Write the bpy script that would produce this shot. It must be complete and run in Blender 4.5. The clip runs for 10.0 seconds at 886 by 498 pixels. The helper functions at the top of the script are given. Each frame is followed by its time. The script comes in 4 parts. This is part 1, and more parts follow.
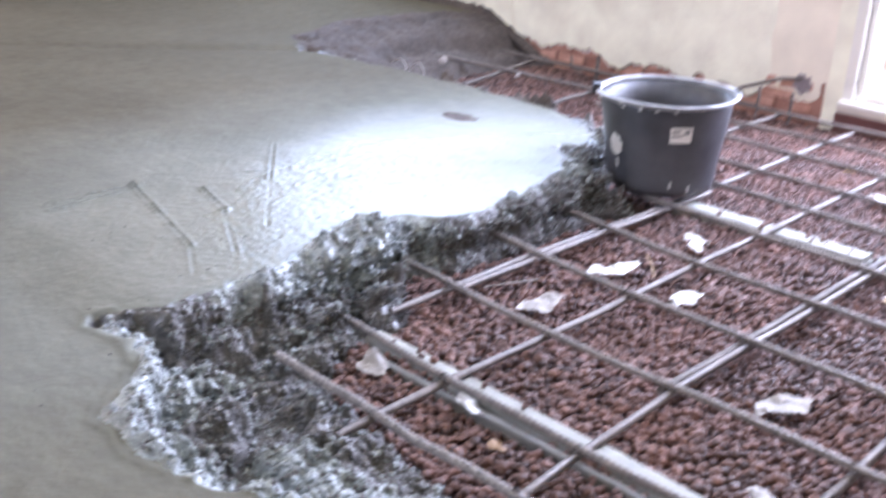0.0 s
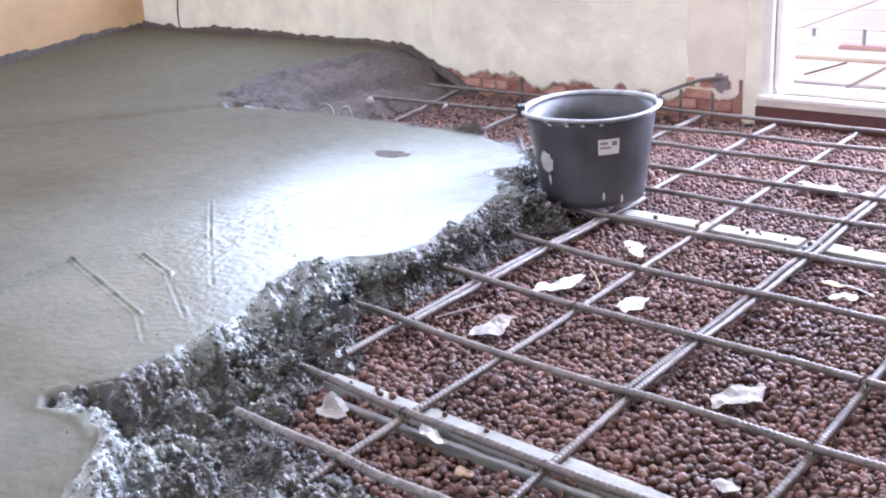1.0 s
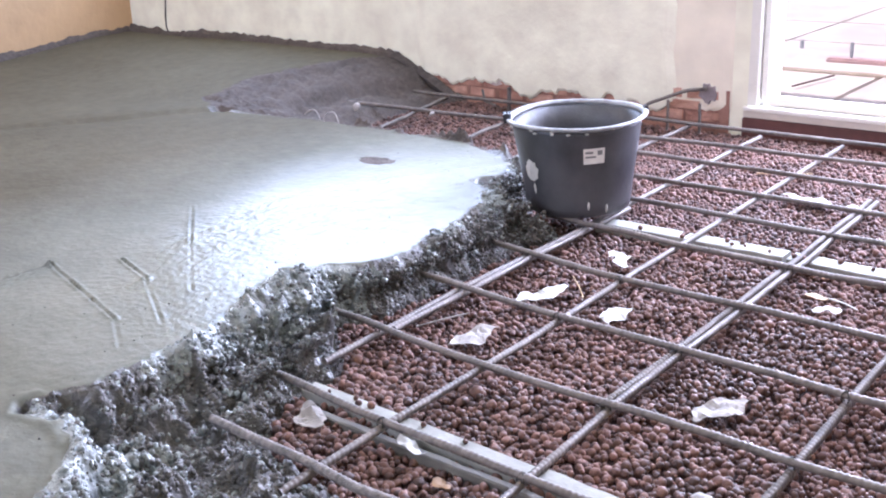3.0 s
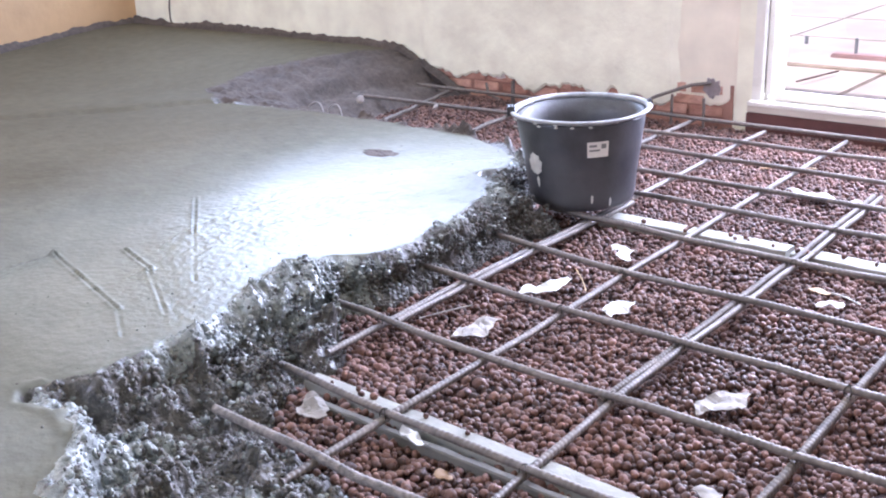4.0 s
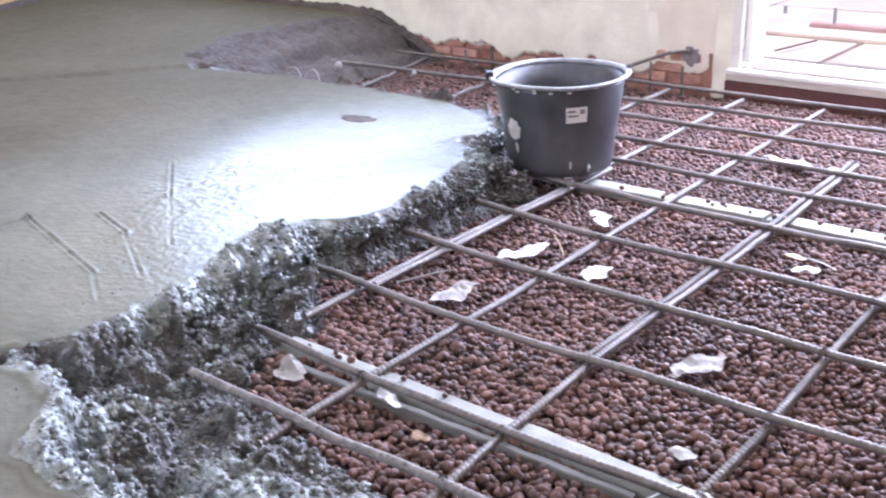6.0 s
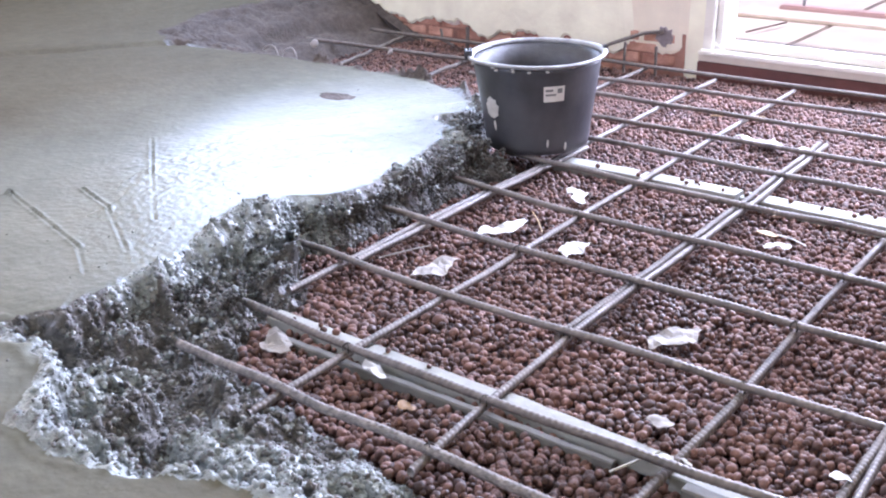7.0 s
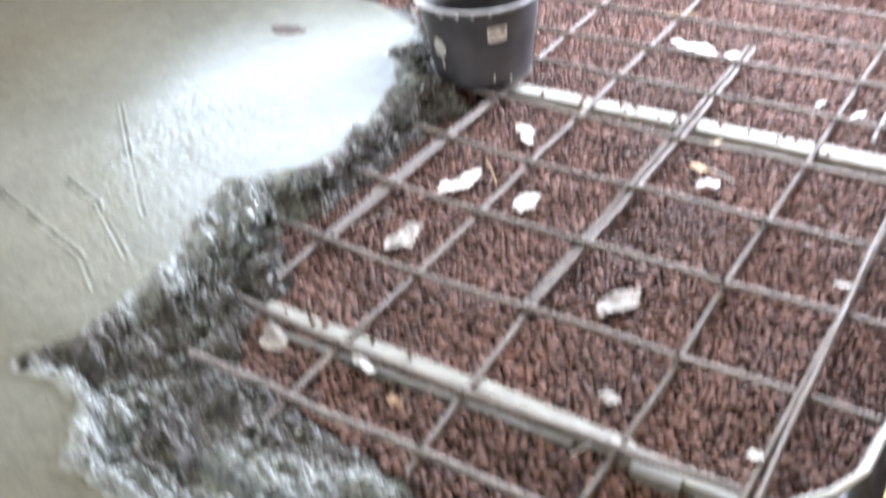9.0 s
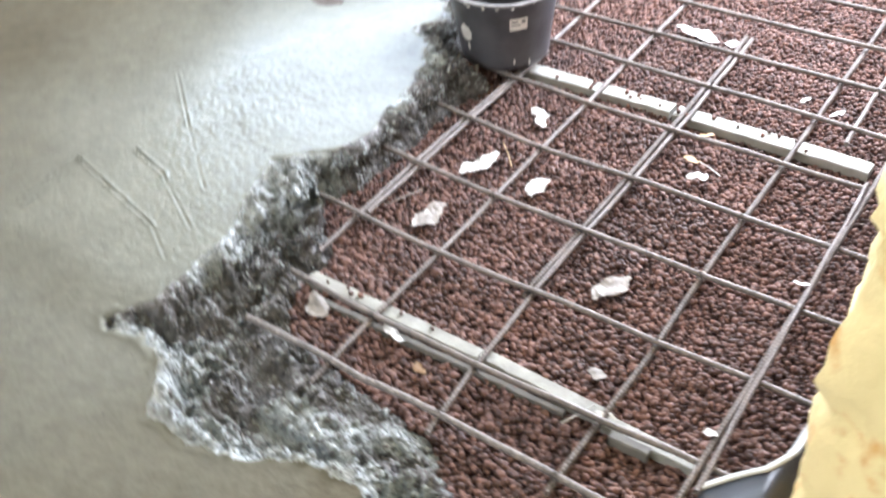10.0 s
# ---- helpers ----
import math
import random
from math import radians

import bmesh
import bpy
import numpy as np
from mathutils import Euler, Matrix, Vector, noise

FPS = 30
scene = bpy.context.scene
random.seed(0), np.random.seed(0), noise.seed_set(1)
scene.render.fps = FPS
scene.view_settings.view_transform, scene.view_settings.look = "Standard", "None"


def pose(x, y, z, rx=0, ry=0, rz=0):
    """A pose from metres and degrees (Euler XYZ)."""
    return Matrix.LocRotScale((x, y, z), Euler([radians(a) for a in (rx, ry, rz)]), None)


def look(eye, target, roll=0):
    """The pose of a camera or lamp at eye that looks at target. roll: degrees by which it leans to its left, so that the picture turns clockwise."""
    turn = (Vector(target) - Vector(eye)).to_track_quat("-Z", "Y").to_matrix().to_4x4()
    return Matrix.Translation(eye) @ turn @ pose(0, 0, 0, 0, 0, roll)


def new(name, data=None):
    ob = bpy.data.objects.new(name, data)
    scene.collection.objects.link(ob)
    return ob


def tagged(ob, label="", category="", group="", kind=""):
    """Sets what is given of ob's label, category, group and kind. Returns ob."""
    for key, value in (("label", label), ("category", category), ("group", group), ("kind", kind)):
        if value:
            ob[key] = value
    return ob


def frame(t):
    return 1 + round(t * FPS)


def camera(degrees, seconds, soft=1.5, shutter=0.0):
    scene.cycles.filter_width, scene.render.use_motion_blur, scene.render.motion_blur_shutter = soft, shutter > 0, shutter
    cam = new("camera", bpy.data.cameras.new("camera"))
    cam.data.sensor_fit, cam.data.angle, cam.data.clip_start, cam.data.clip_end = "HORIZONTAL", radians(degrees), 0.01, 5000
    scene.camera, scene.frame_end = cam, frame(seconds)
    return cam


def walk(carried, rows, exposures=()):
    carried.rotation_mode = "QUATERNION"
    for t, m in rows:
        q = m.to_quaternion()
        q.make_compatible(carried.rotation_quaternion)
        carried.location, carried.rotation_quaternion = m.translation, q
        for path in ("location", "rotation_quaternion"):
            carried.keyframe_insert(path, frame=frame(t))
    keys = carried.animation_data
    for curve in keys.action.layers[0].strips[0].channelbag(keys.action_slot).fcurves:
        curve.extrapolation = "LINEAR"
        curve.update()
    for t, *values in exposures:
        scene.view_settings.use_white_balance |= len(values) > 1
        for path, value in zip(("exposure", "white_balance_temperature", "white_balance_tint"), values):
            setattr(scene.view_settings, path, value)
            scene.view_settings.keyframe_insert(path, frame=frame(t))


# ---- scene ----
cam = camera(45.0, 10.0, soft=2.0, shutter=0.8)
PATH = [
    (0, (1.049, -0.749, 0.672), (-0.229, 0.609, -0.054), 2.9),
    (0.3, (1.059, -0.760, 0.685), (-0.186, 0.654, 0.012), 4.7),
    (0.5, (1.057, -0.753, 0.676), (-0.171, 0.691, 0.038), 3.6),
    (0.7, (1.045, -0.730, 0.657), (-0.155, 0.750, 0.049), 1.2),
    (1, (1.069, -0.754, 0.676), (-0.155, 0.681, 0.011), -3.2),
    (1.5, (1.071, -0.749, 0.677), (-0.154, 0.688, 0.019), -3.2),
    (2, (1.068, -0.748, 0.678), (-0.156, 0.696, 0.032), -2.6),
    (2.5, (1.070, -0.743, 0.679), (-0.148, 0.708, 0.035), -2.5),
    (3, (1.068, -0.736, 0.672), (-0.142, 0.716, 0.019), -2.3),
    (4.5, (1.067, -0.739, 0.668), (-0.146, 0.706, 0.004), -1.9),
    (5, (1.067, -0.739, 0.666), (-0.150, 0.702, 0.002), -1.8),
    (5.5, (1.067, -0.738, 0.657), (-0.155, 0.677, -0.053), -1.9),
    (6, (1.067, -0.738, 0.656), (-0.102, 0.719, -0.058), -1.4),
    (7.5, (1.078, -0.792, 0.666), (-0.031, 0.691, -0.089), -0.8),
    (8, (1.085, -0.795, 0.671), (-0.026, 0.720, -0.016), -0.5),
    (8.3, (1.075, -0.812, 0.672), (0.015, 0.720, -0.055), -0.1),
    (8.4, (1.085, -0.788, 0.669), (0.050, 0.732, -0.119), -3.8),
    (8.5, (1.085, -0.784, 0.723), (0.080, 0.704, -0.157), -3.0),
    (8.6, (1.093, -0.763, 0.780), (0.126, 0.678, -0.213), -2.8),
    (8.7, (1.105, -0.777, 0.845), (0.107, 0.594, -0.215), -4.2),
    (8.9, (1.094, -0.793, 0.957), (0.135, 0.572, -0.147), -4.5),
    (9, (1.088, -0.795, 1.021), (0.129, 0.570, -0.082), -4.9),
    (9.2, (1.071, -0.808, 1.147), (0.172, 0.576, 0.018), -3.7),
    (9.5, (1.126, -0.878, 1.261), (0.207, 0.432, 0.062), -3.2),
    (9.8, (1.157, -0.930, 1.302), (0.221, 0.352, 0.084), -5.5),
    (10, (1.162, -0.913, 1.333), (0.247, 0.334, 0.065), -3.3),
]
EXPOSURES = [(0.0, 0.96, 5250, 26), (8.4, 0.96, 5250, 26), (8.8, 1.05, 5700, 16), (10.0, 1.07, 5850, 15)]
walk(cam, [(t, look(eye, target, roll)) for t, eye, target, roll in PATH], EXPOSURES)
SKY, WINDOW_W, DOOR_W, REAR_W = 0.15, 28.0, 64.0, 26.0

# ---- world, lights ----
world = bpy.data.worlds.new("sky")
scene.world = world
world.use_nodes = True
wn = world.node_tree
sky = wn.nodes.new("ShaderNodeTexSky")
sky.sky_type = "NISHITA"
sky.sun_disc = False
sky.sun_elevation, sky.sun_rotation = radians(50), radians(-101)
wn.links.new(sky.outputs[0], wn.nodes["Background"].inputs[0])
wn.nodes["Background"].inputs[1].default_value = SKY

sun_data = bpy.data.lights.new("sun", "SUN")
sun_data.energy, sun_data.angle, sun_data.color = 5.0, radians(0.6), (1, 0.95, 0.88)
sun = new("sun", sun_data)
sun.matrix_world = look((-5, -1.0, 6), (0, 0, 0))


def area(name, m, w, h, power, color=(1, 1, 1)):
    d = bpy.data.lights.new(name, "AREA")
    d.shape, d.size, d.size_y, d.energy, d.color = "RECTANGLE", w, h, power, color
    o = new(name, d)
    o.matrix_world = m
    return o


area("window_daylight", look((-1.7, 2.16, 1.21), (-1.7, 0, 1.21)), 1.85, 1.53, WINDOW_W, (0.84, 0.95, 1.0))
area("door_daylight", look((0.42, 2.2, 1.1), (0.42, 0.6, 0.4)), 0.85, 1.7, DOOR_W, (0.95, 0.97, 1.0))
area("rear_window_daylight", look((-2.0, -2.36, 1.5), (-1.9, 0, 1.1)), 1.5, 1.15, REAR_W, (0.97, 0.98, 1.0))


# ---- materials ----
def mat(name, base, rough=0.6, metal=0.0, spread=0.25, scale=40.0, coarse=4.0, bump=0.3, bump_scale=200.0, random_hue=0.0, island=False,
        rough_spread=0.15, dist=0.002, tint=None, coat=0.0):
    m = bpy.data.materials.new(name)
    m.use_nodes = True
    nt = m.node_tree
    n, l = nt.nodes, nt.links
    b = n["Principled BSDF"]
    tc = n.new("ShaderNodeTexCoord")
    fine, large = n.new("ShaderNodeTexNoise"), n.new("ShaderNodeTexNoise")
    for node, s, d in ((fine, scale, 6), (large, coarse, 4)):
        node.inputs["Scale"].default_value, node.inputs["Detail"].default_value = s, d
        l.new(tc.outputs["Object"], node.inputs["Vector"])
    add = n.new("ShaderNodeMath")
    add.operation = "ADD"
    l.new(fine.outputs[0], add.inputs[0])
    l.new(large.outputs[0], add.inputs[1])
    last = add.outputs[0]
    if island or random_hue:
        src = n.new("ShaderNodeNewGeometry").outputs["Random Per Island"] if island else n.new("ShaderNodeObjectInfo").outputs["Random"]
        ma = n.new("ShaderNodeMath")
        ma.operation = "MULTIPLY_ADD"
        ma.inputs[1].default_value, ma.inputs[2].default_value = random_hue, -random_hue / 2
        l.new(src, ma.inputs[0])
        a2 = n.new("ShaderNodeMath")
        a2.operation = "ADD"
        l.new(last, a2.inputs[0])
        l.new(ma.outputs[0], a2.inputs[1])
        last = a2.outputs[0]
    ramp = n.new("ShaderNodeValToRGB")
    lo = [c * (1 - spread) for c in base]
    hi = [min(1, c * (1 + spread)) for c in (tint or base)]
    ramp.color_ramp.elements[0].position, ramp.color_ramp.elements[1].position = 0.28, 0.72
    ramp.color_ramp.elements[0].color, ramp.color_ramp.elements[1].color = (*lo, 1), (*hi, 1)
    half = n.new("ShaderNodeMath")
    half.operation = "MULTIPLY"
    half.inputs[1].default_value = 0.5
    l.new(last, half.inputs[0])
    l.new(half.outputs[0], ramp.inputs[0])
    l.new(ramp.outputs[0], b.inputs["Base Color"])
    mr = n.new("ShaderNodeMapRange")
    mr.inputs[3].default_value, mr.inputs[4].default_value = max(0.03, rough - rough_spread), min(1, rough + rough_spread)
    mr.inputs[1].default_value, mr.inputs[2].default_value = 0.3, 0.7
    l.new(large.outputs[0], mr.inputs[0])
    l.new(mr.outputs[0], b.inputs["Roughness"])
    b.inputs["Metallic"].default_value = metal
    b.inputs["Coat Weight"].default_value = coat
    bn = n.new("ShaderNodeTexNoise")
    bn.inputs["Scale"].default_value, bn.inputs["Detail"].default_value = bump_scale, 5
    l.new(tc.outputs["Object"], bn.inputs["Vector"])
    bp = n.new("ShaderNodeBump")
    bp.inputs["Strength"].default_value, bp.inputs["Distance"].default_value = bump, dist
    l.new(bn.outputs[0], bp.inputs["Height"])
    l.new(bp.outputs[0], b.inputs["Normal"])
    return m


M_SLAB = mat("wet_concrete", (0.172, 0.179, 0.147), 0.34, spread=0.25, scale=30, coarse=2.2, bump=0.5, bump_scale=70, rough_spread=0.1, dist=0.004)


def wet_patch_dim_far(m, dry, wet, centre, reach):
    """Lets the concrete dry out away from a freshly troweled patch, painted dimmer and browner."""
    n, l = m.node_tree.nodes, m.node_tree.links
    b = n["Principled BSDF"]
    tc = n.new("ShaderNodeTexCoord")
    sub = n.new("ShaderNodeVectorMath")
    sub.operation = "SUBTRACT"
    sub.inputs[1].default_value = centre
    sc = n.new("ShaderNodeVectorMath")
    sc.operation = "DIVIDE"
    sc.inputs[1].default_value = reach
    ln = n.new("ShaderNodeVectorMath")
    ln.operation = "LENGTH"
    ns = n.new("ShaderNodeTexNoise")
    ns.inputs["Scale"].default_value, ns.inputs["Detail"].default_value = 3.0, 5
    l.new(tc.outputs["Object"], sub.inputs[0])
    l.new(tc.outputs["Object"], ns.inputs["Vector"])
    l.new(sub.outputs[0], sc.inputs[0])
    l.new(sc.outputs[0], ln.inputs[0])
    ad = n.new("ShaderNodeMath")
    ad.operation = "MULTIPLY_ADD"
    ad.inputs[1].default_value, ad.inputs[2].default_value = 0.5, -0.25
    l.new(ns.outputs[0], ad.inputs[0])
    su = n.new("ShaderNodeMath")
    su.operation = "ADD"
    l.new(ln.outputs["Value"], su.inputs[0])
    l.new(ad.outputs[0], su.inputs[1])
    mr = n.new("ShaderNodeMapRange")
    mr.inputs[1].default_value, mr.inputs[2].default_value = 0.6, 1.2
    mr.inputs[3].default_value, mr.inputs[4].default_value = wet, dry
    l.new(su.outputs[0], mr.inputs[0])
    l.new(mr.outputs[0], b.inputs["Roughness"])
    sp = n.new("ShaderNodeMapRange")
    sp.inputs[1].default_value, sp.inputs[2].default_value = 0.55, 1.15
    sp.inputs[3].default_value, sp.inputs[4].default_value = 0.42, 0.12
    l.new(su.outputs[0], sp.inputs[0])
    l.new(sp.outputs[0], b.inputs["Specular IOR Level"])
    # brown of the far concrete, darkened further for the weaker light there
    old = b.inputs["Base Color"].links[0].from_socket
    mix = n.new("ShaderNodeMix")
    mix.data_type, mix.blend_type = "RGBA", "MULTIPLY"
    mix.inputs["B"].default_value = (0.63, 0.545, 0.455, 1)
    pour_dim = n.new("ShaderNodeMapRange")
    pour_dim.inputs[1].default_value, pour_dim.inputs[2].default_value = 0.7, 1.7
    l.new(su.outputs[0], pour_dim.inputs[0])
    l.new(pour_dim.outputs[0], mix.inputs["Factor"])
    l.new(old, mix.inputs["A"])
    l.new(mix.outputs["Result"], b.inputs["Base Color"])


wet_patch_dim_far(M_SLAB, 0.78, 0.25, (-0.22, 0.66, 0.05), (0.54, 0.86, 5))
M_MORTAR = mat("fresh_mortar", (0.045, 0.042, 0.039), 0.4, spread=0.5, scale=90, coarse=18, bump=0.6, bump_scale=200, rough_spread=0.13, dist=0.006, tint=(0.125, 0.119, 0.11), coat=0.2)
M_PASTE = mat("cement_paste", (0.13, 0.143, 0.14), 0.3, spread=0.5, scale=90, coarse=20, bump=0.6, bump_scale=200, rough_spread=0.12, dist=0.005, tint=(0.32, 0.35, 0.34), coat=0.4)
M_HEAP = mat("dull_mortar", (0.07, 0.056, 0.048), 0.9, spread=0.35, scale=60, coarse=8, bump=0.8, bump_scale=130, dist=0.006, tint=(0.11, 0.09, 0.078))
M_CLAY = mat("expanded_clay", (0.097, 0.051, 0.04), 0.62, spread=0.35, scale=120, coarse=5, bump=0.5, bump_scale=500, random_hue=0.9, island=True, dist=0.001, tint=(0.17, 0.091, 0.07))
M_CLAY_ONE = mat("loose_clay", (0.097, 0.051, 0.04), 0.62, spread=0.35, scale=1.0, coarse=0.5, bump=0.5, bump_scale=4, random_hue=0.9, dist=0.1, tint=(0.17, 0.091, 0.07))
M_BED = mat("clay_dust", (0.06, 0.03, 0.024), 0.95, spread=0.4, scale=80)
M_STEEL = mat("weathered_steel", (0.115, 0.103, 0.095), 0.55, metal=0.3, spread=0.35, scale=90, coarse=11, bump=0.3, bump_scale=400, dist=0.0006, tint=(0.2, 0.172, 0.152))
M_CAKED = mat("caked_steel", (0.13, 0.118, 0.108), 0.7, metal=0.1, spread=0.45, scale=120, coarse=30, bump=0.9, bump_scale=260, dist=0.002, tint=(0.24, 0.215, 0.2))
M_WIRE = mat("tie_wire", (0.07, 0.062, 0.055), 0.65, metal=0.3)
M_LATH = mat("pale_lath", (0.3, 0.3, 0.265), 0.75, spread=0.35, scale=25, coarse=7, bump=0.4, bump_scale=120)
M_PLASTER = mat("cream_plaster", (0.88, 0.82, 0.67), 0.85, spread=0.2, scale=14, coarse=3.2, bump=0.5, bump_scale=30, dist=0.006)
M_OCHRE = mat("ochre_plaster", (0.55, 0.36, 0.19), 0.85, spread=0.15, scale=9, coarse=1.6, bump=0.5, bump_scale=30, dist=0.006)
M_BRICK = mat("red_brick", (0.4, 0.17, 0.12), 0.95, spread=0.3, scale=40, coarse=14, random_hue=0.4, bump=0.8, bump_scale=120, dist=0.006, tint=(0.55, 0.33, 0.25))
M_PAPER = mat("white_scrap", (0.58, 0.57, 0.53), 0.7, spread=0.12, scale=20)
M_FRAME = mat("white_frame", (0.8, 0.77, 0.7), 0.4, spread=0.06)
M_TUB = mat("black_rubber", (0.03, 0.03, 0.037), 0.4, spread=0.5, scale=14, coarse=5, bump=0.25, bump_scale=90, tint=(0.075, 0.075, 0.082))
M_SPLASH = mat("dried_mortar", (0.5, 0.49, 0.46), 0.8, spread=0.2, scale=60)
M_LABEL = mat("paper_label", (0.72, 0.7, 0.66), 0.6, spread=0.1)
M_PRINT = mat("label_print", (0.2, 0.2, 0.2), 0.6)
M_FOIL = mat("grey_foil", (0.45, 0.46, 0.44), 0.4, spread=0.2, scale=12, bump=0.4, bump_scale=25, dist=0.01)
M_FOIL_SHADE = mat("shaded_foil", (0.03, 0.032, 0.036), 0.35, spread=0.3)
M_YELLOW = mat("yellow_plaster", (0.8, 0.37, 0.05), 0.75, spread=0.1, scale=26, coarse=8, bump=0.7, bump_scale=40, dist=0.008, tint=(0.86, 0.74, 0.4))
_ramp = next(k for k in M_YELLOW.node_tree.nodes if k.type == "VALTORGB").color_ramp
_ramp.elements[0].position, _ramp.elements[1].position = 0.38, 0.5
M_PAVE = mat("terrace_stone", (0.5, 0.4, 0.3), 0.8, spread=0.2, scale=12, random_hue=0.4)
M_WOOD = mat("dark_wood", (0.12, 0.06, 0.045), 0.7, spread=0.3, scale=30)
M_GROUND = mat("outdoor_ground", (0.62, 0.58, 0.5), 0.9, spread=0.2, scale=5)
M_GREYMETAL = mat("grey_post", (0.3, 0.3, 0.3), 0.5, metal=0.3)

M_STAINED = mat("stained_plaster", (0.7, 0.64, 0.55), 0.85, spread=0.2, scale=14, coarse=5, bump=0.4, bump_scale=60)
M_FLAKE = mat("pale_plaster", (0.84, 0.79, 0.7), 0.85, spread=0.08, scale=20)
M_DAMP = mat("damp_plaster", (0.28, 0.24, 0.25), 0.8, spread=0.35, scale=40, coarse=20)
M_REDWOOD = mat("dark_red_board", (0.13, 0.05, 0.042), 0.6, spread=0.35, scale=30, coarse=6)
M_WHITEWASH = mat("whitewash", (0.8, 0.79, 0.76), 0.9, spread=0.06, scale=3)
M_RIM = mat("caked_rim", (0.33, 0.33, 0.335), 0.5, spread=0.5, scale=35, coarse=18, bump=0.5, bump_scale=160)
M_FILM = mat("mortar_film", (0.1, 0.1, 0.105), 0.5, spread=0.5, scale=30, coarse=12)
M_DUSTY = mat("dusty_sheet", (0.3, 0.275, 0.25), 0.75, spread=0.3, scale=60, coarse=25)
M_KERB = mat("rosy_stone", (0.42, 0.26, 0.22), 0.8, spread=0.25, scale=20)
M_LOW_BOUNCE = mat("low_bounce_brown", (0.26, 0.2, 0.16), 0.9, spread=0.25, scale=12, coarse=4)
M_STRIP = mat("grey_cream_plaster", (0.82, 0.75, 0.62), 0.85, spread=0.16, scale=12, coarse=4, bump=0.4, bump_scale=50)
M_STONE = mat("grey_stone", (0.34, 0.31, 0.29), 0.85, spread=0.3, scale=60)
M_LATH_OLD = mat("grey_lath", (0.15, 0.143, 0.125), 0.8, spread=0.35, scale=30, coarse=12, bump=0.5, bump_scale=120)
M_LEAF = mat("dead_leaf", (0.26, 0.16, 0.08), 0.75, spread=0.35, scale=60)
M_CRACK = mat("wall_crack", (0.1, 0.08, 0.065), 0.95, spread=0.3, scale=60)
M_SMUDGE = mat("damp_smudge", (0.52, 0.44, 0.41), 0.85, spread=0.3, scale=40, coarse=16)
M_JOINT = mat("red_joint", (0.3, 0.16, 0.12), 0.95, spread=0.35, scale=50, coarse=12)
M_CHIP = mat("wood_chip", (0.5, 0.36, 0.2), 0.7, spread=0.3, scale=60)
M_GLASS = bpy.data.materials.new("clear_glass")
M_GLASS.use_nodes = True
_g = M_GLASS.node_tree.nodes["Principled BSDF"]
_g.inputs["Transmission Weight"].default_value = 1.0
_g.inputs["Roughness"].default_value = 0.0
_g.inputs["IOR"].default_value = 1.45


# ---- builders ----
def mesh_object(name, bm, material, smooth=False):
    me = bpy.data.meshes.new(name)
    bm.to_mesh(me)
    bm.free()
    me.materials.append(material)
    if smooth:
        me.shade_smooth()
    return new(name, me)


def part(name, bm, material, parent, label="", smooth=False):
    ob = mesh_object(name, bm, material, smooth)
    ob.parent = parent
    if label:
        ob["label"] = label
    return ob


def from_arrays(name, verts, faces, material, smooth=False):
    """A mesh from numpy vertices and an array of triangles or quads."""
    me = bpy.data.meshes.new(name)
    k = faces.shape[1]
    me.vertices.add(len(verts))
    me.vertices.foreach_set("co", np.asarray(verts, np.float32).ravel())
    me.loops.add(faces.size)
    me.loops.foreach_set("vertex_index", np.asarray(faces, np.int32).ravel())
    me.polygons.add(len(faces))
    me.polygons.foreach_set("loop_start", np.arange(0, faces.size, k, dtype=np.int32))
    me.update(calc_edges=True)
    me.validate()
    me.materials.append(material)
    if smooth:
        me.shade_smooth()
    return new(name, me)


def box(bm, x0, y0, z0, x1, y1, z1, bevel=0.0, m=None):
    r = bmesh.ops.create_cube(bm, size=1)
    vs = r["verts"]
    for v in vs:
        v.co = Vector(((x0 + x1) / 2 + v.co.x * (x1 - x0), (y0 + y1) / 2 + v.co.y * (y1 - y0), (z0 + z1) / 2 + v.co.z * (z1 - z0)))
        if m is not None:
            v.co = m @ v.co
    if bevel:
        es = list({e for v in vs for e in v.link_edges})
        bmesh.ops.bevel(bm, geom=es, offset=bevel, segments=2, affect="EDGES")
    return bm


def boxed(*a, **k):
    return box(bmesh.new(), *a, **k)


class Lattice:
    """Smooth value noise in the plane, repeatable."""

    def __init__(self, seed, n=256):
        self.g, self.n = np.random.default_rng(seed).random((n, n)), n

    def at(self, x, y, size):
        u, v = np.asarray(x) / size + 71.3, np.asarray(y) / size + 37.7
        i, j = np.floor(u).astype(int), np.floor(v).astype(int)
        fu, fv = u - i, v - j
        fu, fv = fu * fu * (3 - 2 * fu), fv * fv * (3 - 2 * fv)
        n, g = self.n, self.g
        a, b = g[i % n, j % n], g[(i + 1) % n, j % n]
        c, d = g[i % n, (j + 1) % n], g[(i + 1) % n, (j + 1) % n]
        return (a * (1 - fu) + b * fu) * (1 - fv) + (c * (1 - fu) + d * fu) * fv


NOISE = Lattice(3)


def inside(poly, x, y):
    hit = np.zeros(np.shape(x), bool)
    for (ax, ay), (bx, by) in zip(poly, poly[1:] + poly[:1]):
        if ay != by:
            hit ^= ((ay > y) != (by > y)) & (x < (bx - ax) * (y - ay) / (by - ay) + ax)
    return hit


def away(line, x, y):
    """The distance to an open line of points."""
    best = np.full(np.shape(x), 1e9)
    for (ax, ay), (bx, by) in zip(line, line[1:]):
        dx, dy = bx - ax, by - ay
        t = np.clip(((x - ax) * dx + (y - ay) * dy) / (dx * dx + dy * dy + 1e-12), 0, 1)
        best = np.minimum(best, np.hypot(x - ax - t * dx, y - ay - t * dy))
    return best


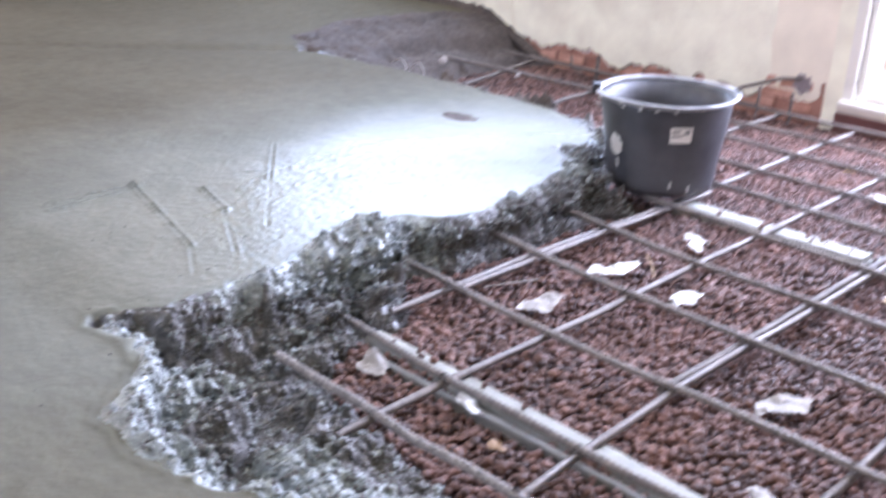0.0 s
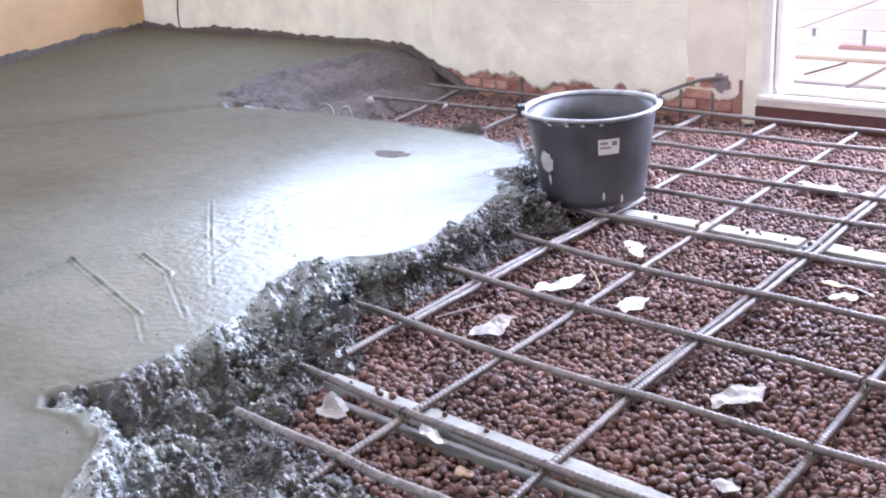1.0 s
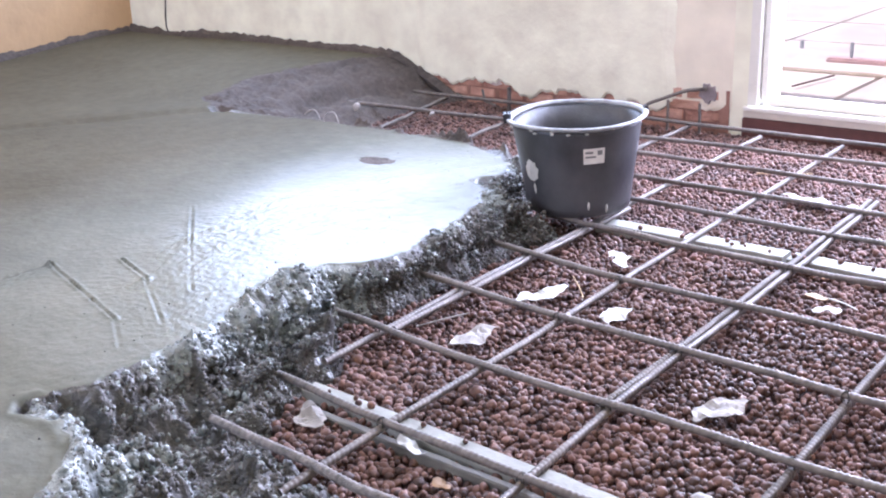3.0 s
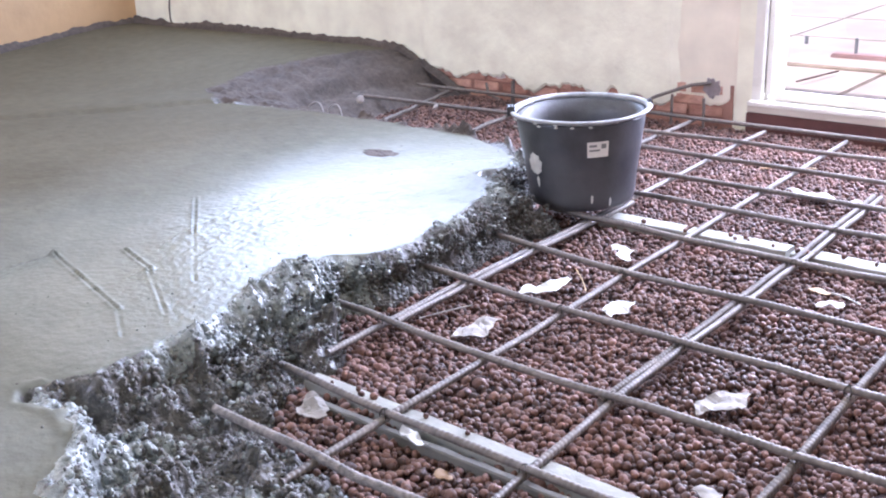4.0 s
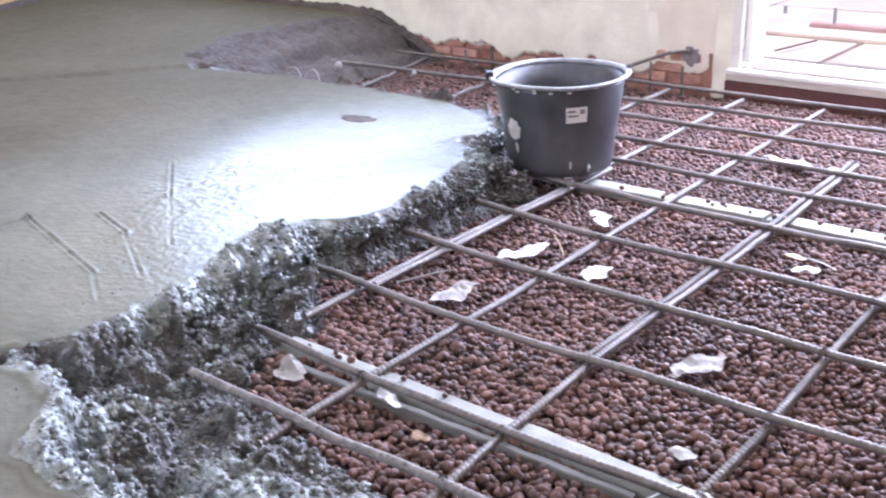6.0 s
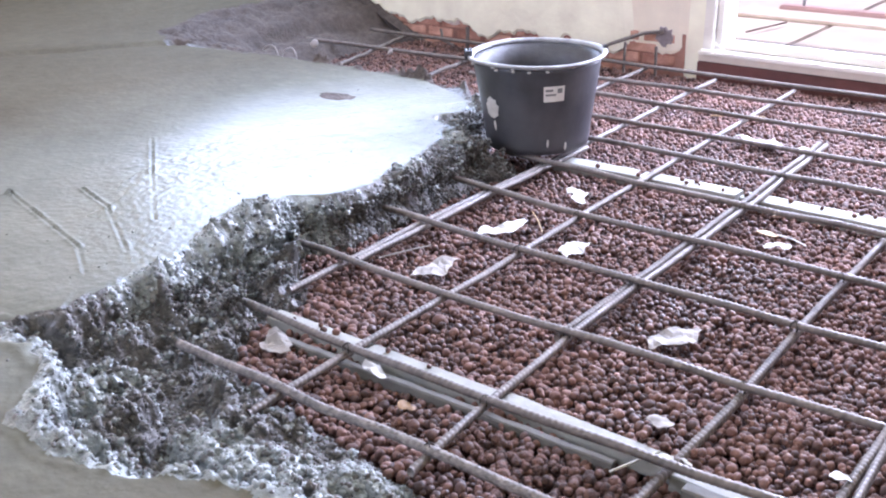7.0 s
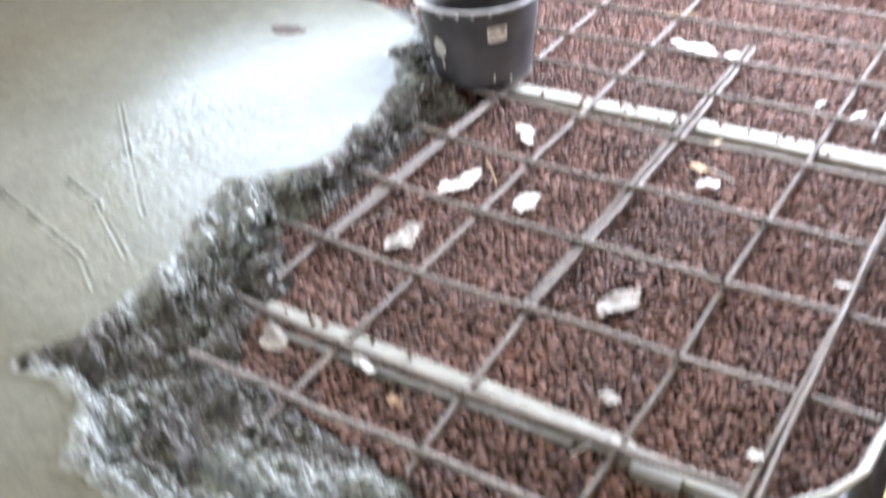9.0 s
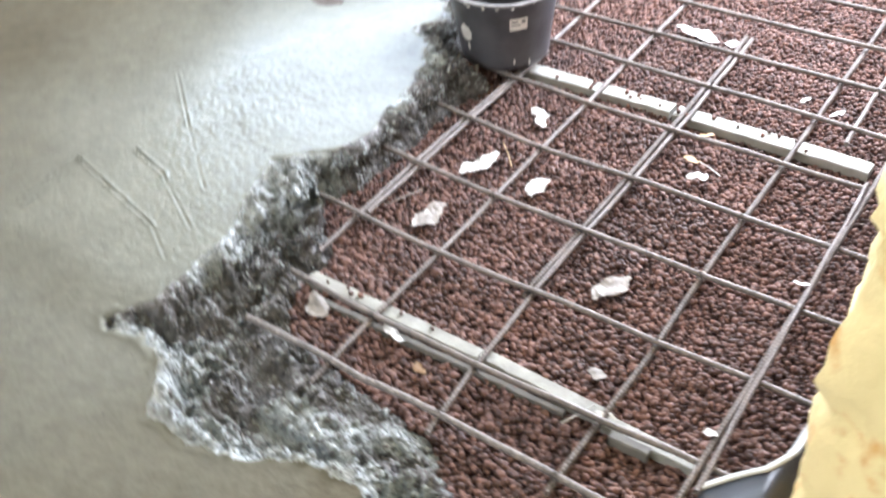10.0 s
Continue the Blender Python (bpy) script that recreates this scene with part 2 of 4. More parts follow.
def ease(t):
    t = np.clip(t, 0, 1)
    return t * t * (3 - 2 * t)


# ---- the concrete ----
WALL_Y, WALL_L, WALL_R = 2.05, -2.95, 1.0
EDGE = [(0.75, -0.5), (0.62, -0.26), (0.445, -0.165), (0.289, -0.19), (0.2, -0.225), (0.148, -0.245), (0.058, -0.225), (0.02, -0.17), (-0.016, -0.132),
        (-0.092, -0.108), (-0.17, -0.12), (-0.12, -0.04), (-0.126, 0.073), (-0.138, 0.163), (-0.164, 0.24), (-0.202, 0.333), (-0.227, 0.406),
        (-0.203, 0.436), (-0.136, 0.492), (-0.116, 0.594), (-0.143, 0.731), (-0.181, 0.905), (-0.24, 0.985), (-0.297, 1.04), (-0.288, 1.12), (-0.314, 1.2),
        (-0.512, 1.298), (-0.8, 1.307), (-1.1, 1.289), (-1.42, 1.245), (-1.6, 1.35), (-1.65, 1.6), (-1.52, 1.9), (-1.43, 2.04)]
FOOT = [(0.8, -0.45), (0.68, -0.15), (0.5, -0.05), (0.42, 0.0), (0.33, 0.03), (0.22, 0.045), (0.13, 0.06), (0.06, 0.09), (0.02, 0.15), (0.012, 0.21),
        (0.015, 0.262), (-0.02, 0.31), (-0.06, 0.348), (-0.1, 0.385), (-0.135, 0.432), (-0.1, 0.49), (-0.085, 0.51), (-0.09, 0.605), (-0.1, 0.737),
        (-0.095, 0.87), (-0.07, 0.95), (-0.08, 1.02), (-0.2, 1.07), (-0.28, 1.2), (-0.47, 1.34), (-0.8, 1.35), (-1.05, 1.335), (-1.16, 1.42), (-1.18, 1.6), (-1.2, 1.85),
        (-1.12, 2.04)]
CLOSE = [(WALL_L - 0.02, WALL_Y - 0.004), (WALL_L - 0.02, -2.4), (0.8, -2.4)]
SCRATCHES = [(-0.6, 0.189, -0.299, 0.109, 0.003), (-0.6, 0.189, -0.604, 0.02, 0.0045), (-0.585, 0.18, -0.575, 0.02, 0.004), (-0.692, 0.571, -0.5, 0.415, 0.0018), (-0.5, 0.415, -0.294, 0.253, 0.0007),
             (-0.525, 0.281, -0.4, 0.245, 0.003), (-0.554, 0.395, -0.542, 0.445, 0.0015), (-0.299, 0.109, -0.2, 0.05, 0.0012), (-0.416, 0.25, -0.22, 0.14, 0.001)]
BED = -0.034
# the near block's rough shoulder, and hollows in the rubble before it: centre, reach, depth
SHOULDER = [(-0.26, 0.37), (-0.2, 0.437), (-0.142, 0.43), (-0.1, 0.393), (-0.072, 0.362), (-0.055, 0.335), (-0.085, 0.29), (-0.115, 0.23), (-0.2, 0.29)]
HOLLOWS = [(-0.026, 0.054, 0.045, 0.026, 0.04), (0.13, -0.03, 0.05, 0.022, 0.034), (0.28, 0.005, 0.07, 0.028, 0.034), (0.32, -0.14, 0.05, 0.013, 0.03), (-0.1, -0.075, 0.06, 0.016, 0.03),
           (0.05, -0.11, 0.03, 0.018, 0.018), (-0.09, 0.14, 0.03, 0.04, 0.02)]
FAN = [(0.19, -0.085), (0.27, -0.08), (0.34, -0.06), (0.42, -0.02)]


def top_height(x, y):
    z = 0.055 - 0.015 * ease((-0.02 - y) / 0.15)
    z = z + 0.05 * ease((y - 1.2) / 0.8) * ease((-0.9 - x) / 0.7)
    # the far pour stands a little above the near one along an uneven joint
    s = 0.594 * (y - 1.25) - 0.805 * (x + 1.43) + 0.05 * (NOISE.at(x, y + 2, 0.16) - 0.5) + 0.02 * (NOISE.at(x + 4, y, 0.05) - 0.5)
    near = ease((1.34 - y) / 0.12) * ease((y - 0.35) / 0.7)
    z = z + near * (0.007 * ease((s + 0.015) / 0.03) * ease((0.4 - s) / 0.4) - 0.005 * np.exp(-((s + 0.012) / 0.012) ** 2))
    return z + 0.006 * (NOISE.at(x, y, 0.5) - 0.5) + 0.003 * (NOISE.at(x + 9, y, 0.12) - 0.5)


def lumps(x, y):
    a = NOISE.at(x, y, 0.05) - 0.5
    b = np.abs(NOISE.at(x + 3, y + 5, 0.024) - 0.5)
    c = np.abs(NOISE.at(x + 7, y + 2, 0.011) - 0.5)
    hole = ease((NOISE.at(x + 11, y + 1, 0.07) - 0.62) / 0.2)
    return 0.05 * a + 0.065 * (0.22 - b) + 0.034 * (0.22 - c) - 0.04 * hole


def concrete_height(x, y):
    """Height of the concrete, how rough it is, and whether there is any."""
    wx = x + 0.02 * (NOISE.at(x + 1, y, 0.06) - 0.5) + 0.012 * (NOISE.at(x, y + 4, 0.02) - 0.5)
    wy = y + 0.02 * (NOISE.at(x, y + 8, 0.06) - 0.5) + 0.012 * (NOISE.at(x + 6, y, 0.02) - 0.5)
    on_top, any_ = inside(EDGE + CLOSE, wx, wy), inside(FOOT + CLOSE, wx, wy)
    d_top, d_foot = away(EDGE, wx, wy), away(FOOT, wx, wy)
    u = np.where(on_top, 0.0, np.clip(d_top / (d_top + d_foot + 1e-6), 0, 1))
    top = top_height(x, y)
    lip = np.exp(-(((d_top - 0.022) / 0.007) ** 2)) - 0.6 * np.exp(-(((d_top - 0.008) / 0.006) ** 2))
    top = top + on_top * (y < -0.09) * (x < 0.2) * 0.0028 * lip * NOISE.at(x, y + 7, 0.05)
    wedge = ease((0.16 - y) / 0.1) * ease((x + 0.16) / 0.1)
    cliff = 0.22 * ease(u / 0.45) + 0.36 * ease((u - 0.43) / 0.14) + 0.12 * u + 0.3 * ease((u - 0.82) / 0.16)
    rubble = 0.5 * ease(u / 0.12) + 0.3 * u + 0.2 * ease((u - 0.75) / 0.2)
    fall = (1 - wedge) * cliff + wedge * rubble
    z = top + (BED - 0.005 - top) * np.clip(fall, 0, 1)
    shoulder = inside(SHOULDER, wx, wy) & ~on_top
    z = np.where(shoulder, np.maximum(z, top - 0.004 - 0.2 * d_top), z)
    for hx, hy, rx, ry, depth in HOLLOWS:
        z = z - np.where(on_top, 0, depth) * np.exp(-(((x - hx) / rx) ** 2) - ((y - hy) / ry) ** 2)
    z = np.where(any_, np.maximum(z, BED - 0.006), z)
    rough = np.where(on_top, ease(1 - d_top / 0.018) * 0.35, ease(np.minimum(u, (1 - u) * 1.5) * 7 + 0.35))
    rough = np.where(on_top | any_, rough, 0)
    flat = np.where(on_top, 0, ease(1.6 - away(FAN, wx, wy) / 0.034))
    z = z + flat * (np.minimum(z, -0.004 + 0.02 * d_foot) - z)
    z = z + rough * lumps(x, y) * (1 - 0.6 * ease((y - 1.2) / 0.1) * ease((-0.85 - x) / 0.2)) * (1 - 0.6 * flat)
    z = np.where(any_, np.maximum(z, BED - 0.004), z)
    for ax, ay, bx, by, depth in SCRATCHES:
        d = away([(ax, ay), (bx, by)], x, y)
        uneven = 0.15 + 1.7 * NOISE.at(x, y, 0.03) * NOISE.at(x + 2, y, 0.009)
        z = z - 2.4 * uneven * (depth * np.exp(-((d / 0.0022) ** 2)) - 0.5 * depth * np.exp(-(((d - 0.0045) / 0.0025) ** 2)))
    z = z - 0.006 * np.exp(-(((x + 0.615) / 0.05) ** 2 + ((y - 1.05) / 0.03) ** 2)) * NOISE.at(x, y, 0.015)
    grain = ease(1 - np.hypot((x + 0.42) / 0.34, (y - 0.62) / 0.42)) * on_top
    z = z + grain * (0.0022 * (NOISE.at(x + 0.6 * y, y - 0.6 * x, 0.009) - 0.5) + 0.002 * (NOISE.at(x, y, 0.03) - 0.5))
    return z, rough, on_top | any_, on_top


def jut(x, y, z):
    """How far the broken face juts out sideways at a height: a crumbling lip, a hollow under it, a foot."""
    e = 0.003
    d = away(EDGE, x, y)
    gx, gy = (away(EDGE, x + e, y) - d) / e, (away(EDGE, x, y + e) - d) / e
    size = np.hypot(gx, gy) + 1e-6
    u = np.where(inside(EDGE + CLOSE, x, y), 0.0, d / (d + away(FOOT, x, y) + 1e-6))
    h = np.clip((z - BED) / (0.055 - BED), 0, 1)
    s = x - y
    push = 0.012 * ease((h - 0.55) / 0.25) - 0.014 * np.exp(-(((h - 0.42) / 0.15) ** 2)) + 0.008 * np.exp(-(((h - 0.12) / 0.12) ** 2))
    push = push * (0.3 + 1.4 * NOISE.at(s, h, 0.06)) + 0.014 * (NOISE.at(s, 4 + h * 0.12, 0.03) - 0.5)
    near = ease((0.2 - y) / 0.12) * ease((x + 0.14) / 0.1)
    push = push * ease(u / 0.2) * ease((1.2 - y) / 0.1) * (1 - 0.75 * near)
    return x + push * gx / size, y + push * gy / size


def is_pasty(x, y):
    """Where wet paste has run over the rubble beside the near apron."""
    apron, face = EDGE[:11], EDGE[10:]
    ragged = 0.09 * (NOISE.at(x, y + 3, 0.06) - 0.5) + 0.05 * (NOISE.at(x, y, 0.02) - 0.5)
    fringe = 0.008 * ease((1.2 - y) / 0.05) * ease(y / 0.04) + 0.026 * ease((0.55 - y) / 0.1) * ease((y - 0.02) / 0.06) + 0.055 * np.exp(-(((y - 0.34) / 0.12) ** 2))
    near = away(apron, x, y)
    rim = (near + ragged < 0.085) & (near < 0.9 * away(face, x, y))
    return rim | ((away(face, x, y) + 0.5 * ragged < fringe) & (y > 0) & (y < 1.2)) | (away(FAN, x, y) + 0.6 * ragged < 0.036)


def concrete():
    xs = np.unique(np.r_[np.arange(WALL_L - 0.02, -0.95, 0.015), np.arange(-0.95, 0.64, 0.0032), np.arange(0.64, 0.82, 0.02)])
    ys = np.unique(np.r_[np.arange(-2.38, -0.45, 0.03), np.arange(-0.45, 1.4, 0.0032), np.arange(1.4, WALL_Y, 0.012)])
    X, Y = np.meshgrid(xs, ys, indexing="ij")
    z, rough, there, on_top = concrete_height(X, Y)
    JX, JY = jut(X, Y, z)
    V = np.stack([np.where(rough > 0, JX, X), np.where(rough > 0, JY, Y), z], -1).reshape(-1, 3)
    nx, ny = X.shape
    idx = np.arange(nx * ny).reshape(nx, ny)
    F = np.stack([idx[:-1, :-1], idx[1:, :-1], idx[1:, 1:], idx[:-1, 1:]], -1).reshape(-1, 4)
    keep = there.reshape(-1)[F].any(1)
    rough_face = (rough.reshape(-1)[F].mean(1) > 0.12)

    def piece(name, sel, material):
        f = F[sel]
        used, inv = np.unique(f, return_inverse=True)
        return from_arrays(name, V[used], inv.reshape(-1, 4), material, True)

    slab = piece("concrete_slab", keep & ~rough_face, M_SLAB)
    tagged(slab, "grey wet freshly troweled concrete floor slab with scratches", "concrete floor", kind="structure")
    cx, cy = X.reshape(-1)[F].mean(1), Y.reshape(-1)[F].mean(1)
    far, pasty = cy > 1.26, is_pasty(cx, cy)
    for sel, material, words in ((~far & ~pasty, M_MORTAR, "dark rough crumbling slab edge"), (~far & pasty, M_PASTE, "lighter wet cement paste and rubble"),
                                 (far, M_HEAP, "dull dark mortar heap sloping to the gravel")):
        broken = piece("slab_edge", keep & rough_face & sel, material)
        broken.parent = slab
        broken["label"] = words
    return slab


concrete()


def icosphere(sub):
    bm = bmesh.new()
    bmesh.ops.create_icosphere(bm, subdivisions=sub, radius=1)
    v = np.array([p.co[:] for p in bm.verts])
    f = np.array([[p.index for p in q.verts] for q in bm.faces])
    bm.free()
    return v, f


def scatter_lumps(name, centres, radii, material, squash=(0.75, 1.0), wobble=0.16, sub=1, seed=1):
    """Many uneven little stones in one mesh."""
    r = np.random.default_rng(seed)
    v, f = icosphere(sub)
    n = len(centres)
    s = np.stack([r.uniform(0.85, 1.2, n), r.uniform(0.8, 1.1, n), r.uniform(*squash, n)], -1) * radii[:, None]
    q = r.normal(size=(n, 4))
    q /= np.linalg.norm(q, axis=1)[:, None]
    w, x, y, z = q.T
    R = np.stack([1 - 2 * (y * y + z * z), 2 * (x * y - w * z), 2 * (x * z + w * y), 2 * (x * y + w * z), 1 - 2 * (x * x + z * z), 2 * (y * z - w * x),
                  2 * (x * z - w * y), 2 * (y * z + w * x), 1 - 2 * (x * x + y * y)], -1).reshape(n, 3, 3)
    k = 1 + wobble * r.uniform(-1, 1, (n, len(v)))
    P = v[None] * k[..., None] * s[:, None, :]
    P = np.einsum("nij,nkj->nki", R, P) + centres[:, None, :]
    F = f[None] + (np.arange(n) * len(v))[:, None, None]
    return from_arrays(name, P.reshape(-1, 3), F.reshape(-1, 3), material, True)


def clods():
    r = np.random.default_rng(5)
    p = r.uniform((-0.36, -0.32), (0.6, 1.3), (380000, 2))
    p = np.r_[p, r.uniform((-0.32, 0.42), (-0.04, 1.2), (70000, 2))]
    z, rough, there, on_top = concrete_height(p[:, 0], p[:, 1])
    steep = there & ~on_top & (z > BED + 0.006) & (z < top_height(p[:, 0], p[:, 1]) - 0.02) & (p[:, 1] > 0.12)
    chance = np.where(steep, 0.95, np.clip(rough, 0.05, 1) * 0.3)
    ok = there & (~on_top | (rough > 0.25)) & (r.random(len(p)) < chance)
    p, z, steep = p[ok], z[ok], steep[ok]
    rad = (0.0011 + 0.0042 * r.random(len(p)) ** 2.0) * np.where(p[:, 1] < 0.15, 1.1, 0.9)
    z = z + np.where(steep, r.uniform(-0.012, 0.012, len(p)) * np.where(p[:, 1] > 0.42, 1.8, 1.0), -0.25 * rad)
    pasty = is_pasty(p[:, 0], p[:, 1]) ^ (r.random(len(p)) < 0.22)
    p = np.stack(jut(p[:, 0], p[:, 1], z), -1)
    for sel, material in ((~pasty, M_MORTAR), (pasty, M_PASTE)):
        big = sel & (rad > 0.0036)
        small = sel & ~big
        for s, sub, words in ((big, 2, "lumpy wet mortar clods on the broken slab edge"), (small, 1, "fine wet mortar crumbs on the broken slab edge")):
            ob = scatter_lumps("mortar_clods", np.c_[p, z][s], rad[s], material, (0.5, 0.9), 0.28, sub, 6)
            tagged(ob, words, "mortar rubble", kind="stuff")


clods()


def crumbs():
    r = np.random.default_rng(15)
    p = np.concatenate([r.uniform((-0.62, 0.85), (-0.2, 1.27), (90, 2)), r.uniform((-0.5, 0.0), (-0.14, 0.75), (110, 2)), r.uniform((-0.9, -0.4), (0.2, 0.3), (70, 2))])
    z, rough, there, on_top = concrete_height(p[:, 0], p[:, 1])
    near = away(EDGE, p[:, 0], p[:, 1])
    ok = on_top & (r.random(len(p)) < np.exp(-near / 0.12) + 0.12)
    rad = r.uniform(0.0007, 0.0023, len(p))
    ob = scatter_lumps("mortar_crumbs", np.c_[p, z][ok], rad[ok], M_MORTAR, (0.4, 0.8), 0.3, 1, 16)
    tagged(ob, "tiny dark mortar crumbs scattered on the wet slab", "mortar rubble", kind="stuff")


crumbs()


# ---- the clay pebble bed ----
def pebbles():
    r = np.random.default_rng(11)
    bm = bmesh.new()
    g = 30
    verts = [[bm.verts.new((-1.75 + 2.8 * i / g, -0.5 + 2.56 * j / g, BED - 0.012)) for j in range(g + 1)] for i in range(g + 1)]
    for i in range(g):
        for j in range(g):
            bm.faces.new((verts[i][j], verts[i + 1][j], verts[i + 1][j + 1], verts[i][j + 1]))
    bed = mesh_object("gravel_bed", bm, M_BED)
    tagged(bed, "dark dusty ground under the clay pebbles", "ground", kind="structure")
    pts = []
    for layer, step in ((0, 0.0115), (1, 0.01)):
        xs, ys = np.meshgrid(np.arange(-1.25, 1.0, step), np.arange(-0.3, WALL_Y - 0.01, step * 0.87), indexing="ij")
        xs = xs + (np.arange(xs.shape[1]) % 2)[None] * step / 2
        p = np.stack([xs.ravel(), ys.ravel()], -1) + r.uniform(-0.42, 0.42, (xs.size, 2)) * step
        _, _, there, _ = concrete_height(p[:, 0], p[:, 1])
        p = p[~there]
        if layer == 0:
            p = p[r.random(len(p)) < 0.35]
        rad = np.clip(r.normal(0.0054, 0.0015, len(p)), 0.0025, 0.0105)
        z = BED - 0.008 + layer * 0.006 + r.uniform(-0.004, 0.005, len(p)) + 0.012 * (NOISE.at(p[:, 0], p[:, 1], 0.16) - 0.5)
        pts.append(np.c_[p, z, rad])
    strays = np.concatenate([np.c_[r.uniform(0.02, 0.8, 22), r.uniform(1.09, 1.13, 22)], np.c_[r.uniform(0.05, 0.8, 14), r.uniform(0.205, 0.23, 14)]])
    small = r.uniform(0.003, 0.0065, len(strays))
    pts.append(np.c_[strays, -0.012 + small * 0.6, small])
    a = np.concatenate(pts)
    single = (a[:, 0] > 0.45) & (a[:, 0] < 0.645) & (a[:, 1] > 0.05) & (a[:, 1] < 0.155) & (a[:, 2] > BED - 0.006)
    v, f = icosphere(2)
    kinds = []
    for k in range(8):
        me = bpy.data.meshes.new("pebble")
        w = v * (1 + 0.07 * r.uniform(-1, 1, (len(v), 1))) * r.uniform((0.9, 0.85, 0.75), (1.15, 1.05, 1.0))
        me.from_pydata(w.tolist(), [], f.tolist())
        me.materials.append(M_CLAY_ONE)
        me.shade_smooth()
        kinds.append(me)
    for k, (x, y, z, rad) in enumerate(a[single][:300]):
        ob = new("pebble", kinds[k % 8])
        ob.parent = bed
        ob.matrix_world = pose(x, y, z, *r.uniform(-180, 180, 3)) @ Matrix.Scale(rad, 4)
    a = np.r_[a[~single], a[single][300:]]
    near = a[:, 1] < 0.36
    for sel, sub in ((near, 2), (~near, 1)):
        ob = scatter_lumps("clay_pebbles", a[sel, :3], a[sel, 3], M_CLAY, (0.72, 1.0), 0.07, sub, 12)
        tagged(ob, "reddish brown expanded clay pebbles, loose bed under the steel", "gravel", kind="stuff")


pebbles()


# ---- steel ----
def rebar(name, pts, radius, parent, material=None, pitch=0.0085, ribs=0.2, sides=10, step=0.0021, label=""):
    """A ribbed bar swept along points, a little bent."""
    P = np.array(pts, float)
    seg = np.r_[0, np.cumsum(np.linalg.norm(np.diff(P, axis=0), axis=1))]
    s = np.arange(0, seg[-1], step)
    C = np.stack([np.interp(s, seg, P[:, k]) for k in range(3)], -1)
    w = max(3, int(0.05 / step)) | 1
    if len(s) > w * 2:
        kern = np.hanning(w + 2)[1:-1]
        kern /= kern.sum()
        C = np.stack([np.convolve(np.pad(C[:, k], w // 2, mode="reflect", reflect_type="odd"), kern, "valid") for k in range(3)], -1)
    T = np.gradient(C, axis=0)
    T /= np.linalg.norm(T, axis=1)[:, None]
    U = np.cross(T, (0, 0, 1.0))
    U /= np.linalg.norm(U, axis=1)[:, None]
    W = np.cross(U, T)
    a = np.arange(sides) * 2 * np.pi / sides
    wave = np.sin(2 * np.pi * s[:, None] / pitch + 1.6 * np.abs(((a / np.pi) % 1) * 2 - 1)[None] * np.pi)
    rr = radius * (1 + ribs * np.clip(wave * 1.8, -0.6, 1) * (np.abs(np.sin(a))[None] > 0.3))
    V = C[:, None] + rr[..., None] * (np.cos(a)[None, :, None] * U[:, None] + np.sin(a)[None, :, None] * W[:, None])
    n = len(s)
    idx = np.arange(n * sides).reshape(n, sides)
    nxt = np.roll(idx, -1, 1)
    F = np.stack([idx[:-1], nxt[:-1], nxt[1:], idx[1:]], -1).reshape(-1, 4)
    V, F = V.reshape(-1, 3), F
    ends = [[ring[k], ring[k + 1], ring[k + 2], ring[0]] for ring in (idx[0], idx[-1][::-1]) for k in range(1, sides - 2, 2)]
    F = np.r_[F, ends]
    ob = from_arrays(name, V, F, material or M_STEEL, True)
    if parent:
        ob.parent = parent
    if label:
        ob["label"] = label
    return ob


def straight(x0, y0, x1, y1):
    return [(x0, y0), (x1, y1)]


# each bar: its line in plan, its height, radius and how strongly it is ribbed
ACROSS = [([(0.0, 0.047), (0.116, 0.046), (0.28, 0.037), (0.433, 0.039), (0.59, 0.031), (1.0, 0.02)], 0.0, 0.0061, 0.1),
          ([(-0.06, 0.193), (0.19, 0.171), (0.424, 0.164), (0.66, 0.166), (0.98, 0.165)], 0.004, 0.0056, 0.12),
          ([(-0.16, 0.412), (-0.079, 0.407), (0.198, 0.382), (0.41, 0.382), (0.667, 0.378), (0.98, 0.374)], 0.004, 0.0054, 0.12),
          ([(-0.16, 0.625), (-0.076, 0.619), (0.191, 0.597), (0.407, 0.588), (0.66, 0.582), (0.98, 0.578)], 0.004, 0.0054, 0.13),
          ([(-0.2, 0.84), (-0.036, 0.825), (0.19, 0.795), (0.406, 0.799), (0.66, 0.788), (0.98, 0.78)], 0.004, 0.0054, 0.13),
          ([(-0.12, 1.035), (0.19, 1.012), (0.405, 1.006), (0.98, 1.0)], 0.004, 0.0054, 0.13),
          (straight(-0.05, 1.235, 0.98, 1.2), 0.004, 0.0054, 0.13), (straight(-0.35, 1.4, 0.98, 1.39), 0.004, 0.0054, 0.13),
          (straight(-0.62, 1.6, 0.98, 1.58), 0.004, 0.0054, 0.13), ([(-1.34, 1.712), (-0.7, 1.745), (0.98, 1.79)], 0.004, 0.0054, 0.13),
          (straight(-1.28, 1.957, 0.98, 1.95), 0.004, 0.0054, 0.13)]
